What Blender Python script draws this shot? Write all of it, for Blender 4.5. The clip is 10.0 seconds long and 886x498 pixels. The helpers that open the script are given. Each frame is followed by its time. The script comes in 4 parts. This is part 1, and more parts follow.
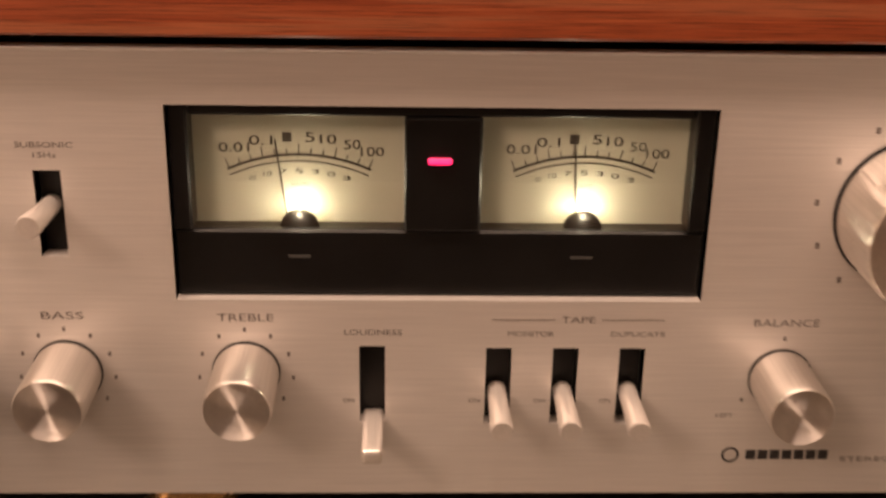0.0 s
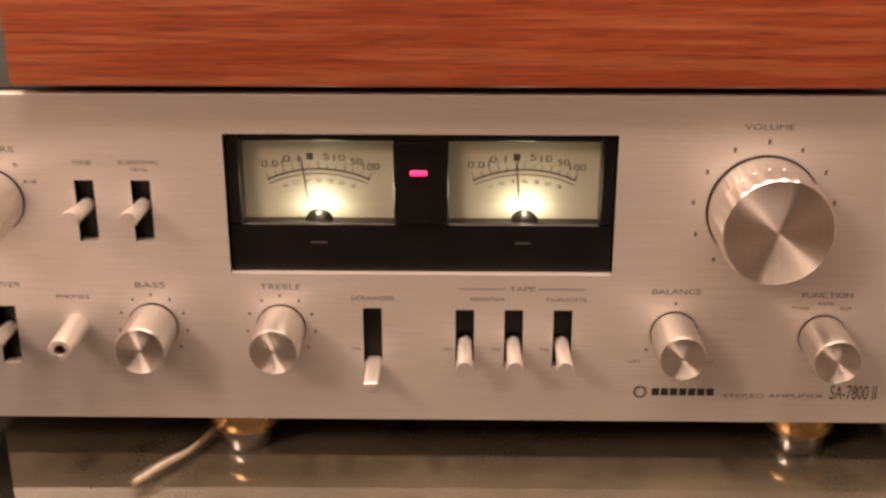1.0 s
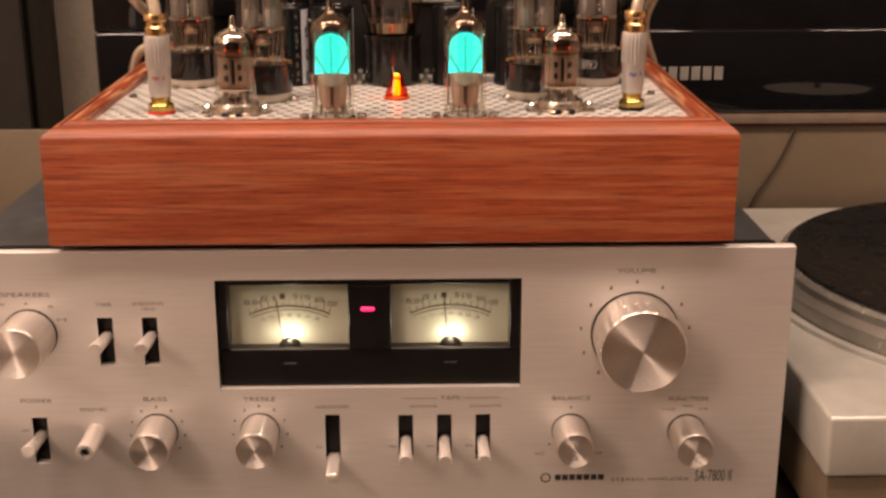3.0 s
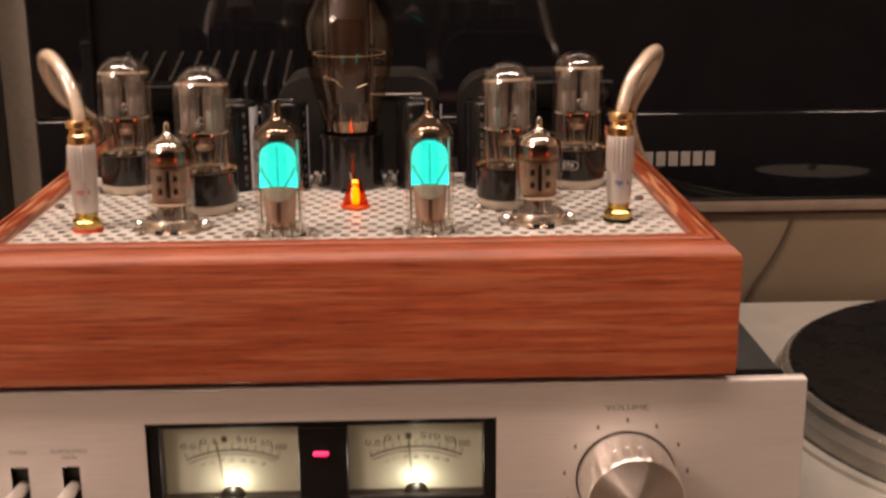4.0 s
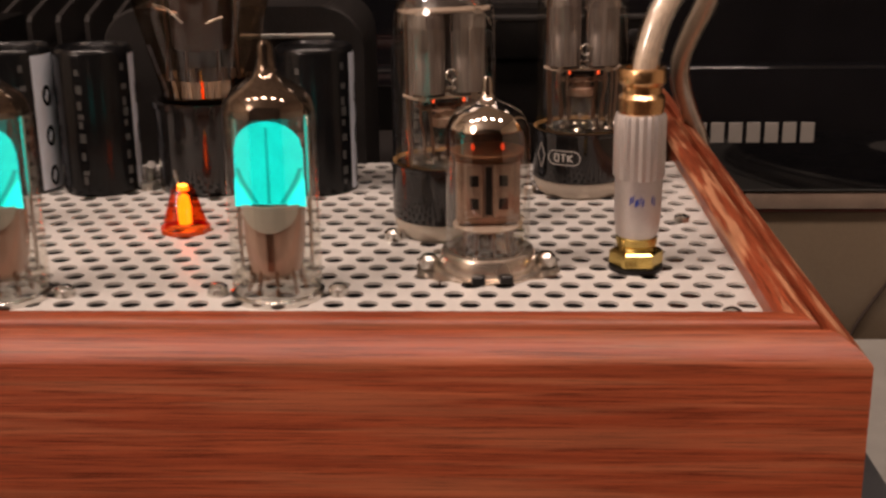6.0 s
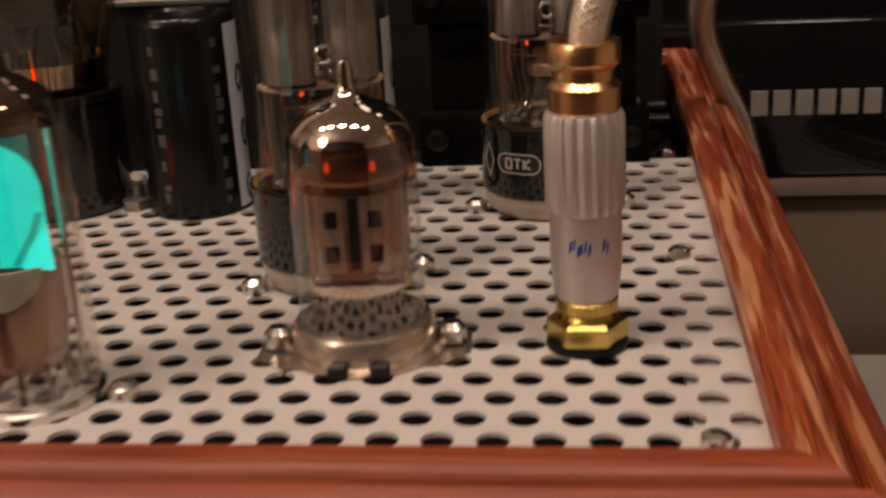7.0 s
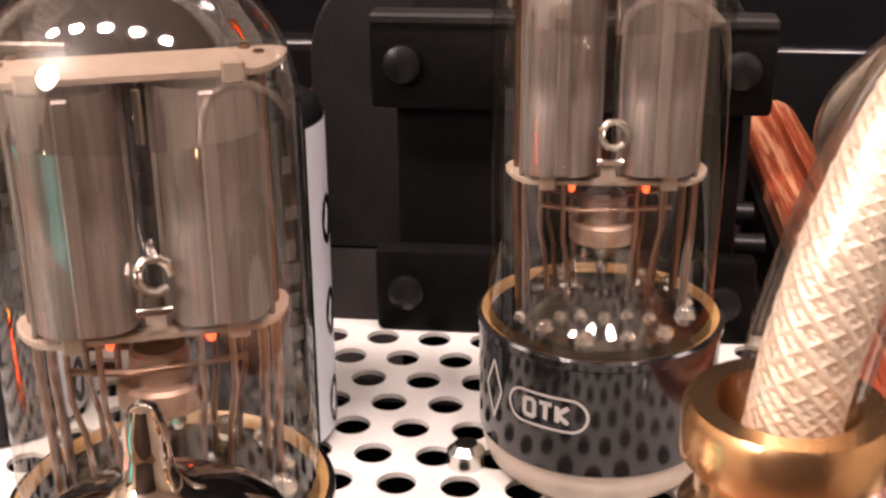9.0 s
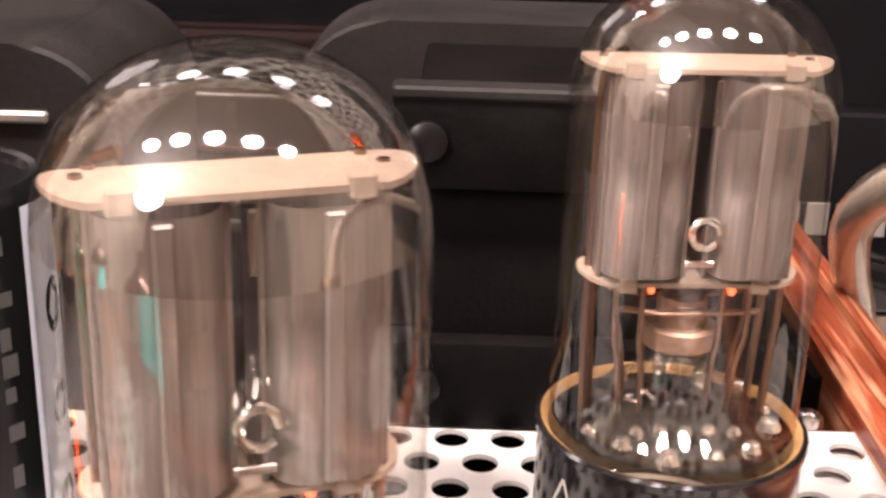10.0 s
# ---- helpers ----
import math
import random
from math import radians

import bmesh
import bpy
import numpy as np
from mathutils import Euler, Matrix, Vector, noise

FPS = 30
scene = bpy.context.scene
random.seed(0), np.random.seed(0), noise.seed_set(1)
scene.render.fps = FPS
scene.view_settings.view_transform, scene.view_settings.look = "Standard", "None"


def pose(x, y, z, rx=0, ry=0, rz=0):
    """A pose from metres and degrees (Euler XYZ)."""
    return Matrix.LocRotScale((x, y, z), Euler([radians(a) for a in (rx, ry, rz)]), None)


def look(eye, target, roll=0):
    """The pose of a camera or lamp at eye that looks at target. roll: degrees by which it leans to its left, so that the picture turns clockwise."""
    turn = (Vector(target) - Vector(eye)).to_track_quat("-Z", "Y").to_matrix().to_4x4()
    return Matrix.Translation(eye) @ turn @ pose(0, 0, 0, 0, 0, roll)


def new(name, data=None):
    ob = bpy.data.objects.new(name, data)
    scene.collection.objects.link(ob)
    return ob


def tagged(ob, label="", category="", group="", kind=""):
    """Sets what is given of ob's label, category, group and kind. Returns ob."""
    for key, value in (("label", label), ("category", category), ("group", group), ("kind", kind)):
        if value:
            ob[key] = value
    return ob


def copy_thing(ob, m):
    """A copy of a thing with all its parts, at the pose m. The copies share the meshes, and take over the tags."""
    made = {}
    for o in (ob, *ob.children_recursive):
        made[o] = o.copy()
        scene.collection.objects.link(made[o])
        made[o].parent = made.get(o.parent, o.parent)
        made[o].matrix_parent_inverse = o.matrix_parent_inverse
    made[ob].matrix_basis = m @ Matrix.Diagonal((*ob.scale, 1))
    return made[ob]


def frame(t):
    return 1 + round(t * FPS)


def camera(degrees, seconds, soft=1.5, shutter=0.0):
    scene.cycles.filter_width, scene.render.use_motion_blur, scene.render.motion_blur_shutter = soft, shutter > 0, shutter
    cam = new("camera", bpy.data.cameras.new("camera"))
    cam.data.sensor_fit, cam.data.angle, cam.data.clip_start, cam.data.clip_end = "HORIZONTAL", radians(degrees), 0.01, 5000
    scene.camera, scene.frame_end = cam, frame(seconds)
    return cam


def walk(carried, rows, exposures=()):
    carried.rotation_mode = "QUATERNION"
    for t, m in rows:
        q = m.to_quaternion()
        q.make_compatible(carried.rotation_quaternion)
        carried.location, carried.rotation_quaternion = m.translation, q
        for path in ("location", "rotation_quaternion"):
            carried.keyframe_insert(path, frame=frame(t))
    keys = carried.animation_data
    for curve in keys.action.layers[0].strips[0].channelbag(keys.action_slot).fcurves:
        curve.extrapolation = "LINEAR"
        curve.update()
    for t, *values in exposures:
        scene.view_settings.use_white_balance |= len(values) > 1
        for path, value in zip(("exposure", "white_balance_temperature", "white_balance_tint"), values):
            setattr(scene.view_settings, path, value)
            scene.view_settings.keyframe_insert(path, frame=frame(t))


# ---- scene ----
cam = camera(39.26, 10.0, soft=2.6, shutter=0.4)
PATH = [
    (0, (-0.01259, -0.32514, 0.23664), (0.02, 0.59774, -0.14707), 1.11),
    (0.5, (0.00597, -0.39105, 0.24679), (0.00735, 0.53665, -0.12653), 0.56),
    (1, (0.01483, -0.4553, 0.27598), (-0.00079, 0.47477, -0.09107), -0.02),
    (1.5, (0.01906, -0.49679, 0.29913), (-0.01368, 0.43691, -0.05743), -0.34),
    (2, (0.00804, -0.5433, 0.31357), (0.00952, 0.40006, -0.01821), 0.16),
    (2.5, (0.02372, -0.57961, 0.33186), (0.02292, 0.36944, 0.01674), -0.16),
    (2.7, (0.02319, -0.58166, 0.33538), (0.03127, 0.36951, 0.02684), -0.07),
    (3.8, (0.0342, -0.52798, 0.34785), (0.06193, 0.43648, 0.08508), -0.41),
    (4, (0.03612, -0.49926, 0.35319), (0.06593, 0.46602, 0.0937), -0.45),
    (4.5, (0.04051, -0.42806, 0.35736), (0.07568, 0.53592, 0.09373), -0.44),
    (5, (0.05876, -0.36602, 0.34861), (0.07266, 0.59584, 0.07544), -0.43),
    (5.2, (0.06908, -0.33632, 0.3436), (0.06898, 0.62163, 0.05664), -0.44),
    (6.3, (0.10622, -0.21488, 0.30655), (0.05365, 0.73697, 0.0045), -1.37),
    (6.5, (0.11234, -0.1953, 0.30294), (0.05147, 0.75458, -0.00369), -2.22),
    (7, (0.13624, -0.13486, 0.30055), (0.01171, 0.80102, -0.02903), -3.24),
    (7.5, (0.14735, -0.07838, 0.30369), (-0.02635, 0.84297, -0.04408), -2.22),
    (8, (0.14081, -0.03918, 0.30138), (-0.02573, 0.88201, -0.05028), -1.72),
    (8.5, (0.12808, -0.01572, 0.30143), (0.00273, 0.90242, -0.07447), -0.03),
    (9, (0.12196, -0.00744, 0.30129), (0.01725, 0.91378, -0.07339), -0.40),
    (9.5, (0.117, 0.00074, 0.30483), (0.02629, 0.92804, -0.05833), 0.63),
    (10, (0.10054, 0.00821, 0.30229), (0.09154, 0.94655, -0.04329), 1.78),
]
EXPOSURES = [(0.0, 0.24, 7800, 16), (0.5, 0.52, 7600, 15), (1.0, 0.46, 7400, 15), (1.5, 0.26, 7300, 14), (2.5, 0.30, 7300, 14), (4.0, 0.14, 6900, 13), (5.2, 0.06, 6500, 12), (6.5, -0.50, 6500, 12), (7.0, -0.70, 6900, 12), (7.5, -0.50, 6200, 12), (8.0, 0.0, 6000, 12), (8.5, 0.50, 5900, 12), (9.2, 1.28, 5900, 12), (10.0, 1.62, 5700, 11)]
walk(cam, [(t, look(eye, target, roll)) for t, eye, target, roll in PATH], EXPOSURES)

# ---- world and lamps ----
U = 0.00105  # one working unit in metres (about a millimetre)
world = bpy.data.worlds.new("room_air")
scene.world = world
world.use_nodes = True
world.node_tree.nodes["Background"].inputs[0].default_value = (1.0, 0.8, 0.62, 1)
world.node_tree.nodes["Background"].inputs[1].default_value = 0.005
SPOT_WATT, SPOT_Y, ROOM_WATT = 25.0, -0.34, 48.0
# a row of five ceiling downlights over the stand, and one opal room lamp in front of it
for x in (-0.95, -0.50, -0.06, 0.40, 0.92):
    ld = bpy.data.lights.new("downlight", "SPOT")
    ld.energy, ld.color, ld.shadow_soft_size, ld.spot_size, ld.spot_blend = SPOT_WATT, (1.0, 0.775, 0.655), 0.11, radians(150), 0.6
    new("downlight", ld).location = (x, SPOT_Y, 1.70)
ld = bpy.data.lights.new("room_lamp", "POINT")
ld.energy, ld.color, ld.shadow_soft_size = ROOM_WATT, (1.0, 0.775, 0.655), 0.30
new("room_lamp", ld).location = (-1.25, -1.35, 1.30)


# ---- materials ----
def nodes_of(name):
    m = bpy.data.materials.new(name)
    m.use_nodes = True
    nt = m.node_tree
    return m, nt, nt.nodes["Principled BSDF"]


def link_noise(nt, scale, detail=4.0, stretch=(1, 1, 1), rough=0.55):
    tc = nt.nodes.new("ShaderNodeTexCoord")
    mp = nt.nodes.new("ShaderNodeMapping")
    mp.inputs["Scale"].default_value = stretch
    nz = nt.nodes.new("ShaderNodeTexNoise")
    nz.inputs["Scale"].default_value = scale
    nz.inputs["Detail"].default_value = detail
    nz.inputs["Roughness"].default_value = rough
    nt.links.new(tc.outputs["Object"], mp.inputs["Vector"])
    nt.links.new(mp.outputs["Vector"], nz.inputs["Vector"])
    return nz.outputs["Fac"]


def ramp(nt, fac, stops):
    cr = nt.nodes.new("ShaderNodeValToRGB")
    el = cr.color_ramp.elements
    while len(el) < len(stops):
        el.new(0.5)
    for e, (p, c) in zip(el, stops):
        e.position, e.color = p, (*c, 1)
    nt.links.new(fac, cr.inputs["Fac"])
    return cr.outputs["Color"]


def surface(name, color, rough=0.5, metal=0.0, vary=0.15, scale=60.0, fine=900.0, bump=0.05, stretch=(1, 1, 1), coat=0.0, rough_vary=0.08, sheen=0.5):
    """A painted, plastic or metal surface with broad and fine variation of colour, gloss and relief."""
    m, nt, b = nodes_of(name)
    broad = link_noise(nt, scale, 3.0, stretch)
    grain = link_noise(nt, fine, 2.0, stretch)
    mixn = nt.nodes.new("ShaderNodeMath")
    mixn.operation = "ADD"
    half = nt.nodes.new("ShaderNodeMath")
    half.operation = "MULTIPLY"
    half.inputs[1].default_value = 0.5
    nt.links.new(grain, half.inputs[0])
    nt.links.new(broad, mixn.inputs[0])
    nt.links.new(half.outputs[0], mixn.inputs[1])
    lo = tuple(max(0.0, c * (1 - vary)) for c in color)
    hi = tuple(min(1.0, c * (1 + vary)) for c in color)
    nt.links.new(ramp(nt, mixn.outputs[0], [(0.45, lo), (1.05, hi)]), b.inputs["Base Color"])
    rr = nt.nodes.new("ShaderNodeMapRange")
    rr.inputs["To Min"].default_value = max(0.02, rough - rough_vary)
    rr.inputs["To Max"].default_value = min(1.0, rough + rough_vary)
    nt.links.new(broad, rr.inputs["Value"])
    nt.links.new(rr.outputs["Result"], b.inputs["Roughness"])
    b.inputs["Metallic"].default_value = metal
    b.inputs["Coat Weight"].default_value = coat
    b.inputs["Specular IOR Level"].default_value = sheen
    if bump:
        bp = nt.nodes.new("ShaderNodeBump")
        bp.inputs["Strength"].default_value = bump
        bp.inputs["Distance"].default_value = 0.0004
        nt.links.new(grain, bp.inputs["Height"])
        nt.links.new(bp.outputs["Normal"], b.inputs["Normal"])
    return m


def wood(name, stretch, fleck):
    m, nt, b = nodes_of(name)
    broad = link_noise(nt, 520.0, 5.0, stretch, 0.65)
    pores = link_noise(nt, 1900.0, 4.0, stretch, 0.7)
    patch = link_noise(nt, 14.0, 2.0)
    base = ramp(nt, broad, [(0.30, (0.235, 0.046, 0.018)), (0.46, (0.30, 0.064, 0.025)), (0.60, (0.345, 0.082, 0.033)), (0.76, (0.41, 0.116, 0.050)), (0.86, (0.50, 0.18, 0.085))])
    dark = ramp(nt, pores, [(0.38, (0.46, 0.40, 0.38)), (0.48, (0.95, 0.95, 0.95)), (0.66, (1.25, 1.18, 1.12))])
    mul = nt.nodes.new("ShaderNodeMix")
    mul.data_type, mul.blend_type = "RGBA", "MULTIPLY"
    mul.inputs["Factor"].default_value = 0.9
    nt.links.new(base, mul.inputs["A"])
    nt.links.new(dark, mul.inputs["B"])
    shade = nt.nodes.new("ShaderNodeMix")
    shade.data_type, shade.blend_type = "RGBA", "MULTIPLY"
    shade.inputs["Factor"].default_value = 0.6
    nt.links.new(mul.outputs["Result"], shade.inputs["A"])
    nt.links.new(ramp(nt, patch, [(0.3, (0.7, 0.66, 0.64)), (0.7, (1.1, 1.1, 1.1))]), shade.inputs["B"])
    nt.links.new(shade.outputs["Result"], b.inputs["Base Color"])
    b.inputs["Roughness"].default_value = 0.40
    bp = nt.nodes.new("ShaderNodeBump")
    pale = nt.nodes.new("ShaderNodeMix")
    pale.data_type = "RGBA"
    pale.inputs["B"].default_value = (0.62, 0.30, 0.16, 1)
    fk = nt.nodes.new("ShaderNodeMapRange")
    fk.inputs["From Min"].default_value, fk.inputs["From Max"].default_value = 0.50, 0.60
    fk.inputs["To Max"].default_value = fleck
    nt.links.new(link_noise(nt, 380.0, 4.0, tuple(1.6 * q if q < 1 else q for q in stretch), 0.55), fk.inputs["Value"])
    nt.links.new(fk.outputs["Result"], pale.inputs["Factor"])
    nt.links.new(shade.outputs["Result"], pale.inputs["A"])
    nt.links.new(pale.outputs["Result"], b.inputs["Base Color"])
    bp.inputs["Strength"].default_value = 0.25
    bp.inputs["Distance"].default_value = 0.0004
    nt.links.new(pores, bp.inputs["Height"])
    nt.links.new(bp.outputs["Normal"], b.inputs["Normal"])
    return m


def brushed(name, color, rough, along, anis=0.75, fine=1400.0, metal=1.0):
    """Brushed aluminium: fine scratches along one axis, a highlight drawn out across them."""
    m, nt, b = nodes_of(name)
    st = [1.0, 1.0, 1.0]
    st["xyz".index(along)] = 0.02
    scr = link_noise(nt, fine, 3.0, st, 0.6)
    broad = link_noise(nt, 14.0, 3.0)
    nt.links.new(ramp(nt, scr, [(0.3, tuple(c * 0.93 for c in color)), (0.7, tuple(min(1, c * 1.05) for c in color))]), b.inputs["Base Color"])
    rr = nt.nodes.new("ShaderNodeMapRange")
    rr.inputs["To Min"].default_value, rr.inputs["To Max"].default_value = rough - 0.05, rough + 0.06
    nt.links.new(broad, rr.inputs["Value"])
    nt.links.new(rr.outputs["Result"], b.inputs["Roughness"])
    b.inputs["Metallic"].default_value = metal
    b.inputs["Anisotropic"].default_value = anis
    v = nt.nodes.new("ShaderNodeCombineXYZ")
    v.inputs["XYZ".index(along.upper())].default_value = 1.0
    nt.links.new(v.outputs[0], b.inputs["Tangent"])
    return m


def spun(name, color, rough=0.22):
    """Turned metal: the end face shows fans of light round its axis (the local y axis)."""
    m, nt, b = nodes_of(name)
    tg = nt.nodes.new("ShaderNodeTangent")
    tg.direction_type, tg.axis = "RADIAL", "Y"
    nt.links.new(tg.outputs[0], b.inputs["Tangent"])
    scr = link_noise(nt, 700.0, 2.0)
    nt.links.new(ramp(nt, scr, [(0.3, tuple(c * 0.92 for c in color)), (0.7, color)]), b.inputs["Base Color"])
    b.inputs["Metallic"].default_value = 0.92
    b.inputs["Roughness"].default_value = rough
    b.inputs["Anisotropic"].default_value = 1.0
    b.inputs["Anisotropic Rotation"].default_value = 0.25
    return m


def thin_glass(name, tint=(0.97, 0.96, 0.93), gloss=1.0, rough=0.015, film=0.055):
    m, nt, b = nodes_of(name)
    nt.nodes.remove(b)
    out = nt.nodes["Material Output"]
    tr = nt.nodes.new("ShaderNodeBsdfTransparent")
    tr.inputs[0].default_value = (*tint, 1)
    gl = nt.nodes.new("ShaderNodeBsdfGlossy")
    gl.inputs["Roughness"].default_value = rough
    gl.inputs["Color"].default_value = (gloss, gloss, gloss, 1)
    lw = nt.nodes.new("ShaderNodeLayerWeight")
    lw.inputs["Blend"].default_value = 0.5
    pw = nt.nodes.new("ShaderNodeMath")
    pw.operation = "POWER"
    pw.inputs[1].default_value = 4.0
    fr = nt.nodes.new("ShaderNodeMath")
    fr.operation = "MULTIPLY_ADD"
    fr.inputs[1].default_value, fr.inputs[2].default_value = 0.45, film
    nt.links.new(lw.outputs["Facing"], pw.inputs[0])
    nt.links.new(pw.outputs[0], fr.inputs[0])
    mx = nt.nodes.new("ShaderNodeMixShader")
    nt.links.new(fr.outputs[0], mx.inputs[0])
    nt.links.new(tr.outputs[0], mx.inputs[1])
    nt.links.new(gl.outputs[0], mx.inputs[2])
    nt.links.new(mx.outputs[0], out.inputs[0])
    return m


def glow(name, color, strength, base=(0.1, 0.1, 0.1)):
    m, nt, b = nodes_of(name)
    b.inputs["Base Color"].default_value = (*base, 1)
    n = link_noise(nt, 300.0, 2.0)
    mr = nt.nodes.new("ShaderNodeMapRange")
    mr.inputs["To Min"].default_value, mr.inputs["To Max"].default_value = strength * 0.85, strength * 1.15
    nt.links.new(n, mr.inputs["Value"])
    b.inputs["Emission Color"].default_value = (*color, 1)
    nt.links.new(mr.outputs["Result"], b.inputs["Emission Strength"])
    return m


M_PANEL = brushed("brushed_aluminium", (0.80, 0.75, 0.72), 0.40, "x", 0.7, 1400.0, 0.5)
M_KNOB = spun("turned_aluminium", (0.86, 0.78, 0.73), 0.50)
M_KNOBSIDE = brushed("satin_knob_side", (0.86, 0.81, 0.77), 0.30, "y", 0.6, 1400.0, 0.95)
M_LEVER = brushed("lever_metal", (0.82, 0.76, 0.72), 0.28, "y", 0.4, 1400.0, 0.6)
M_INK = surface("grey_print", (0.16, 0.13, 0.12), 0.6, vary=0.1, bump=0)
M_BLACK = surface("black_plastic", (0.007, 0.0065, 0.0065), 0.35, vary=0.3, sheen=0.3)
M_GLOSSBLACK = surface("gloss_black", (0.006, 0.006, 0.007), 0.05, vary=0.2, bump=0, rough_vary=0.02, sheen=0.5)
M_CASE = surface("dark_grey_vinyl", (0.045, 0.047, 0.05), 0.55, vary=0.25, bump=0.3, fine=1800)
M_DIAL = surface("cream_dial", (0.70, 0.71, 0.62), 0.6, vary=0.04, bump=0)
M_DIALINK = surface("dial_ink", (0.09, 0.08, 0.07), 0.6, vary=0.1, bump=0)
M_LED = glow("red_led", (1.0, 0.01, 0.12), 2.2)
M_BULB = glow("meter_bulb", (1.0, 0.93, 0.62), 30.0)
M_WOODX = wood("mahogany_along_front", (0.020, 1.0, 1.0), 0.15)
M_WOODY = wood("mahogany_along_side", (1.0, 0.035, 1.0), 0.85)
M_PLATE = surface("pale_grey_paint", (0.62, 0.60, 0.57), 0.42, vary=0.08, scale=25, bump=0.06)
M_LEDGE = surface("grey_aluminium_ledge", (0.58, 0.56, 0.54), 0.45, metal=0.3)
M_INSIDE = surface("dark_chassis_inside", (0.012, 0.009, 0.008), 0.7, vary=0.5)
M_BAKE = surface("black_bakelite", (0.010, 0.009, 0.009), 0.12, vary=0.25, bump=0.0, coat=0.3)
M_CERAMIC = surface("beige_ceramic", (0.55, 0.48, 0.40), 0.5, vary=0.12)
M_PRINT = surface("black_print", (0.03, 0.025, 0.025), 0.5, vary=0.1, bump=0)
M_MICA = surface("pale_mica", (0.38, 0.30, 0.235), 0.8, vary=0.25, sheen=0.15)
M_ANODE = surface("grey_anode", (0.25, 0.215, 0.195), 0.42, metal=0.55, vary=0.45, scale=420, fine=2600, stretch=(1, 1, 0.04))
M_CEMENT = surface("amber_cement", (0.42, 0.25, 0.10), 0.35, vary=0.3, scale=300)
M_BEAD = surface("bright_glass_bead", (0.80, 0.76, 0.70), 0.08, metal=0.9, vary=0.1, bump=0)
M_ANODEB = surface("brown_anode", (0.34, 0.23, 0.17), 0.42, metal=0.4, vary=0.35, scale=200)
M_CUP = surface("pinkish_nickel_cup", (0.46, 0.32, 0.25), 0.38, metal=0.35, vary=0.2, scale=200, stretch=(1, 1, 0.2))
M_SHIELD = surface("pale_nickel_shield", (0.52, 0.50, 0.42), 0.4, metal=0.3, vary=0.1)
M_DARKANODE = surface("dark_red_anode", (0.055, 0.032, 0.024), 0.4, metal=0.3, vary=0.4, scale=150, stretch=(1, 1, 0.1))
M_WIRE = surface("copper_wire", (0.28, 0.18, 0.13), 0.3, metal=0.9)
M_TIN = surface("pale_tin", (0.56, 0.48, 0.40), 0.25, metal=0.85, vary=0.15)
M_STEEL = surface("bright_steel", (0.66, 0.64, 0.60), 0.22, metal=1.0, vary=0.1)
M_GETTER = surface("silver_getter", (0.62, 0.55, 0.48), 0.03, metal=1.0, vary=0.25, scale=90, bump=0, rough_vary=0.012)
M_GETTERDARK = surface("smoky_getter", (0.16, 0.12, 0.09), 0.03, metal=0.9, vary=0.5, scale=110, bump=0, rough_vary=0.012)
M_GLASS = thin_glass("tube_glass", (0.93, 0.915, 0.88))
M_CLEAR = thin_glass("small_tube_glass", (0.93, 0.92, 0.89), 1.0, 0.02, 0.12)
M_FILM = thin_glass("silvered_dome_glass", (0.82, 0.79, 0.75), 1.0, 0.05, 0.19)
M_SMOKE = thin_glass("smoky_tube_glass", (0.66, 0.56, 0.47))
M_HEATER = glow("glowing_heater", (1.0, 0.09, 0.02), 1.5)
M_CYAN = glow("cyan_phosphor", (0.0, 0.90, 0.76), 1.25, (0.0, 0.03, 0.025))
M_CYANHI = glow("bright_cyan_phosphor", (0.0, 1.0, 0.92), 1.6, (0.0, 0.03, 0.025))
M_CYANLO = glow("dim_cyan_phosphor", (0.0, 0.55, 0.44), 1.0, (0.0, 0.03, 0.025))
for m in (M_CYAN, M_CYANHI, M_CYANLO):
    m.node_tree.nodes["Principled BSDF"].inputs["Specular IOR Level"].default_value = 0.1
M_GOLD = surface("gold_plate", (0.86, 0.54, 0.27), 0.26, metal=1.0, vary=0.15)
M_BRASS = surface("yellow_brass", (0.66, 0.50, 0.16), 0.22, metal=1.0, vary=0.15)
M_SATIN = surface("satin_silver", (0.66, 0.62, 0.60), 0.42, metal=0.7, vary=0.08)
M_WHITE = surface("white_plastic", (0.74, 0.71, 0.68), 0.45, vary=0.05)
M_RED = surface("red_washer", (0.55, 0.03, 0.02), 0.4)
M_BLUE = surface("blue_ink", (0.03, 0.06, 0.35), 0.5, bump=0)
M_REDINK = surface("red_ink", (0.5, 0.05, 0.05), 0.5, bump=0)
M_FAINT = surface("faint_print", (0.07, 0.068, 0.065), 0.5, bump=0)
M_PALEINK = surface("pale_ink", (0.45, 0.43, 0.40), 0.5, bump=0)
M_SLEEVE = surface("braided_silver_cable", (0.72, 0.64, 0.55), 0.5, metal=0.35, vary=0.2, scale=500, fine=1500, bump=0.2)
M_PVC = thin_glass("clear_cable_jacket", (0.93, 0.88, 0.80), 1.0, 0.14, 0.20)
M_NEON = glow("neon_flame", (1.0, 0.30, 0.02), 9.0)
M_AMBER = surface("amber_lens", (0.50, 0.06, 0.008), 0.15, vary=0.3, bump=0)
M_TRAFO = surface("black_lacquer_core", (0.005, 0.0045, 0.0042), 0.5, vary=0.4, bump=0.3, sheen=0.06)
# A paler black than the core, for covers, fins and flange edges.
M_TRAFOTOP = surface("paler_black_cover", (0.020, 0.018, 0.017), 0.5, vary=0.3, bump=0.3, sheen=0.15)
M_MARK = surface("grey_mark_print", (0.24, 0.225, 0.205), 0.5, vary=0.08, bump=0)
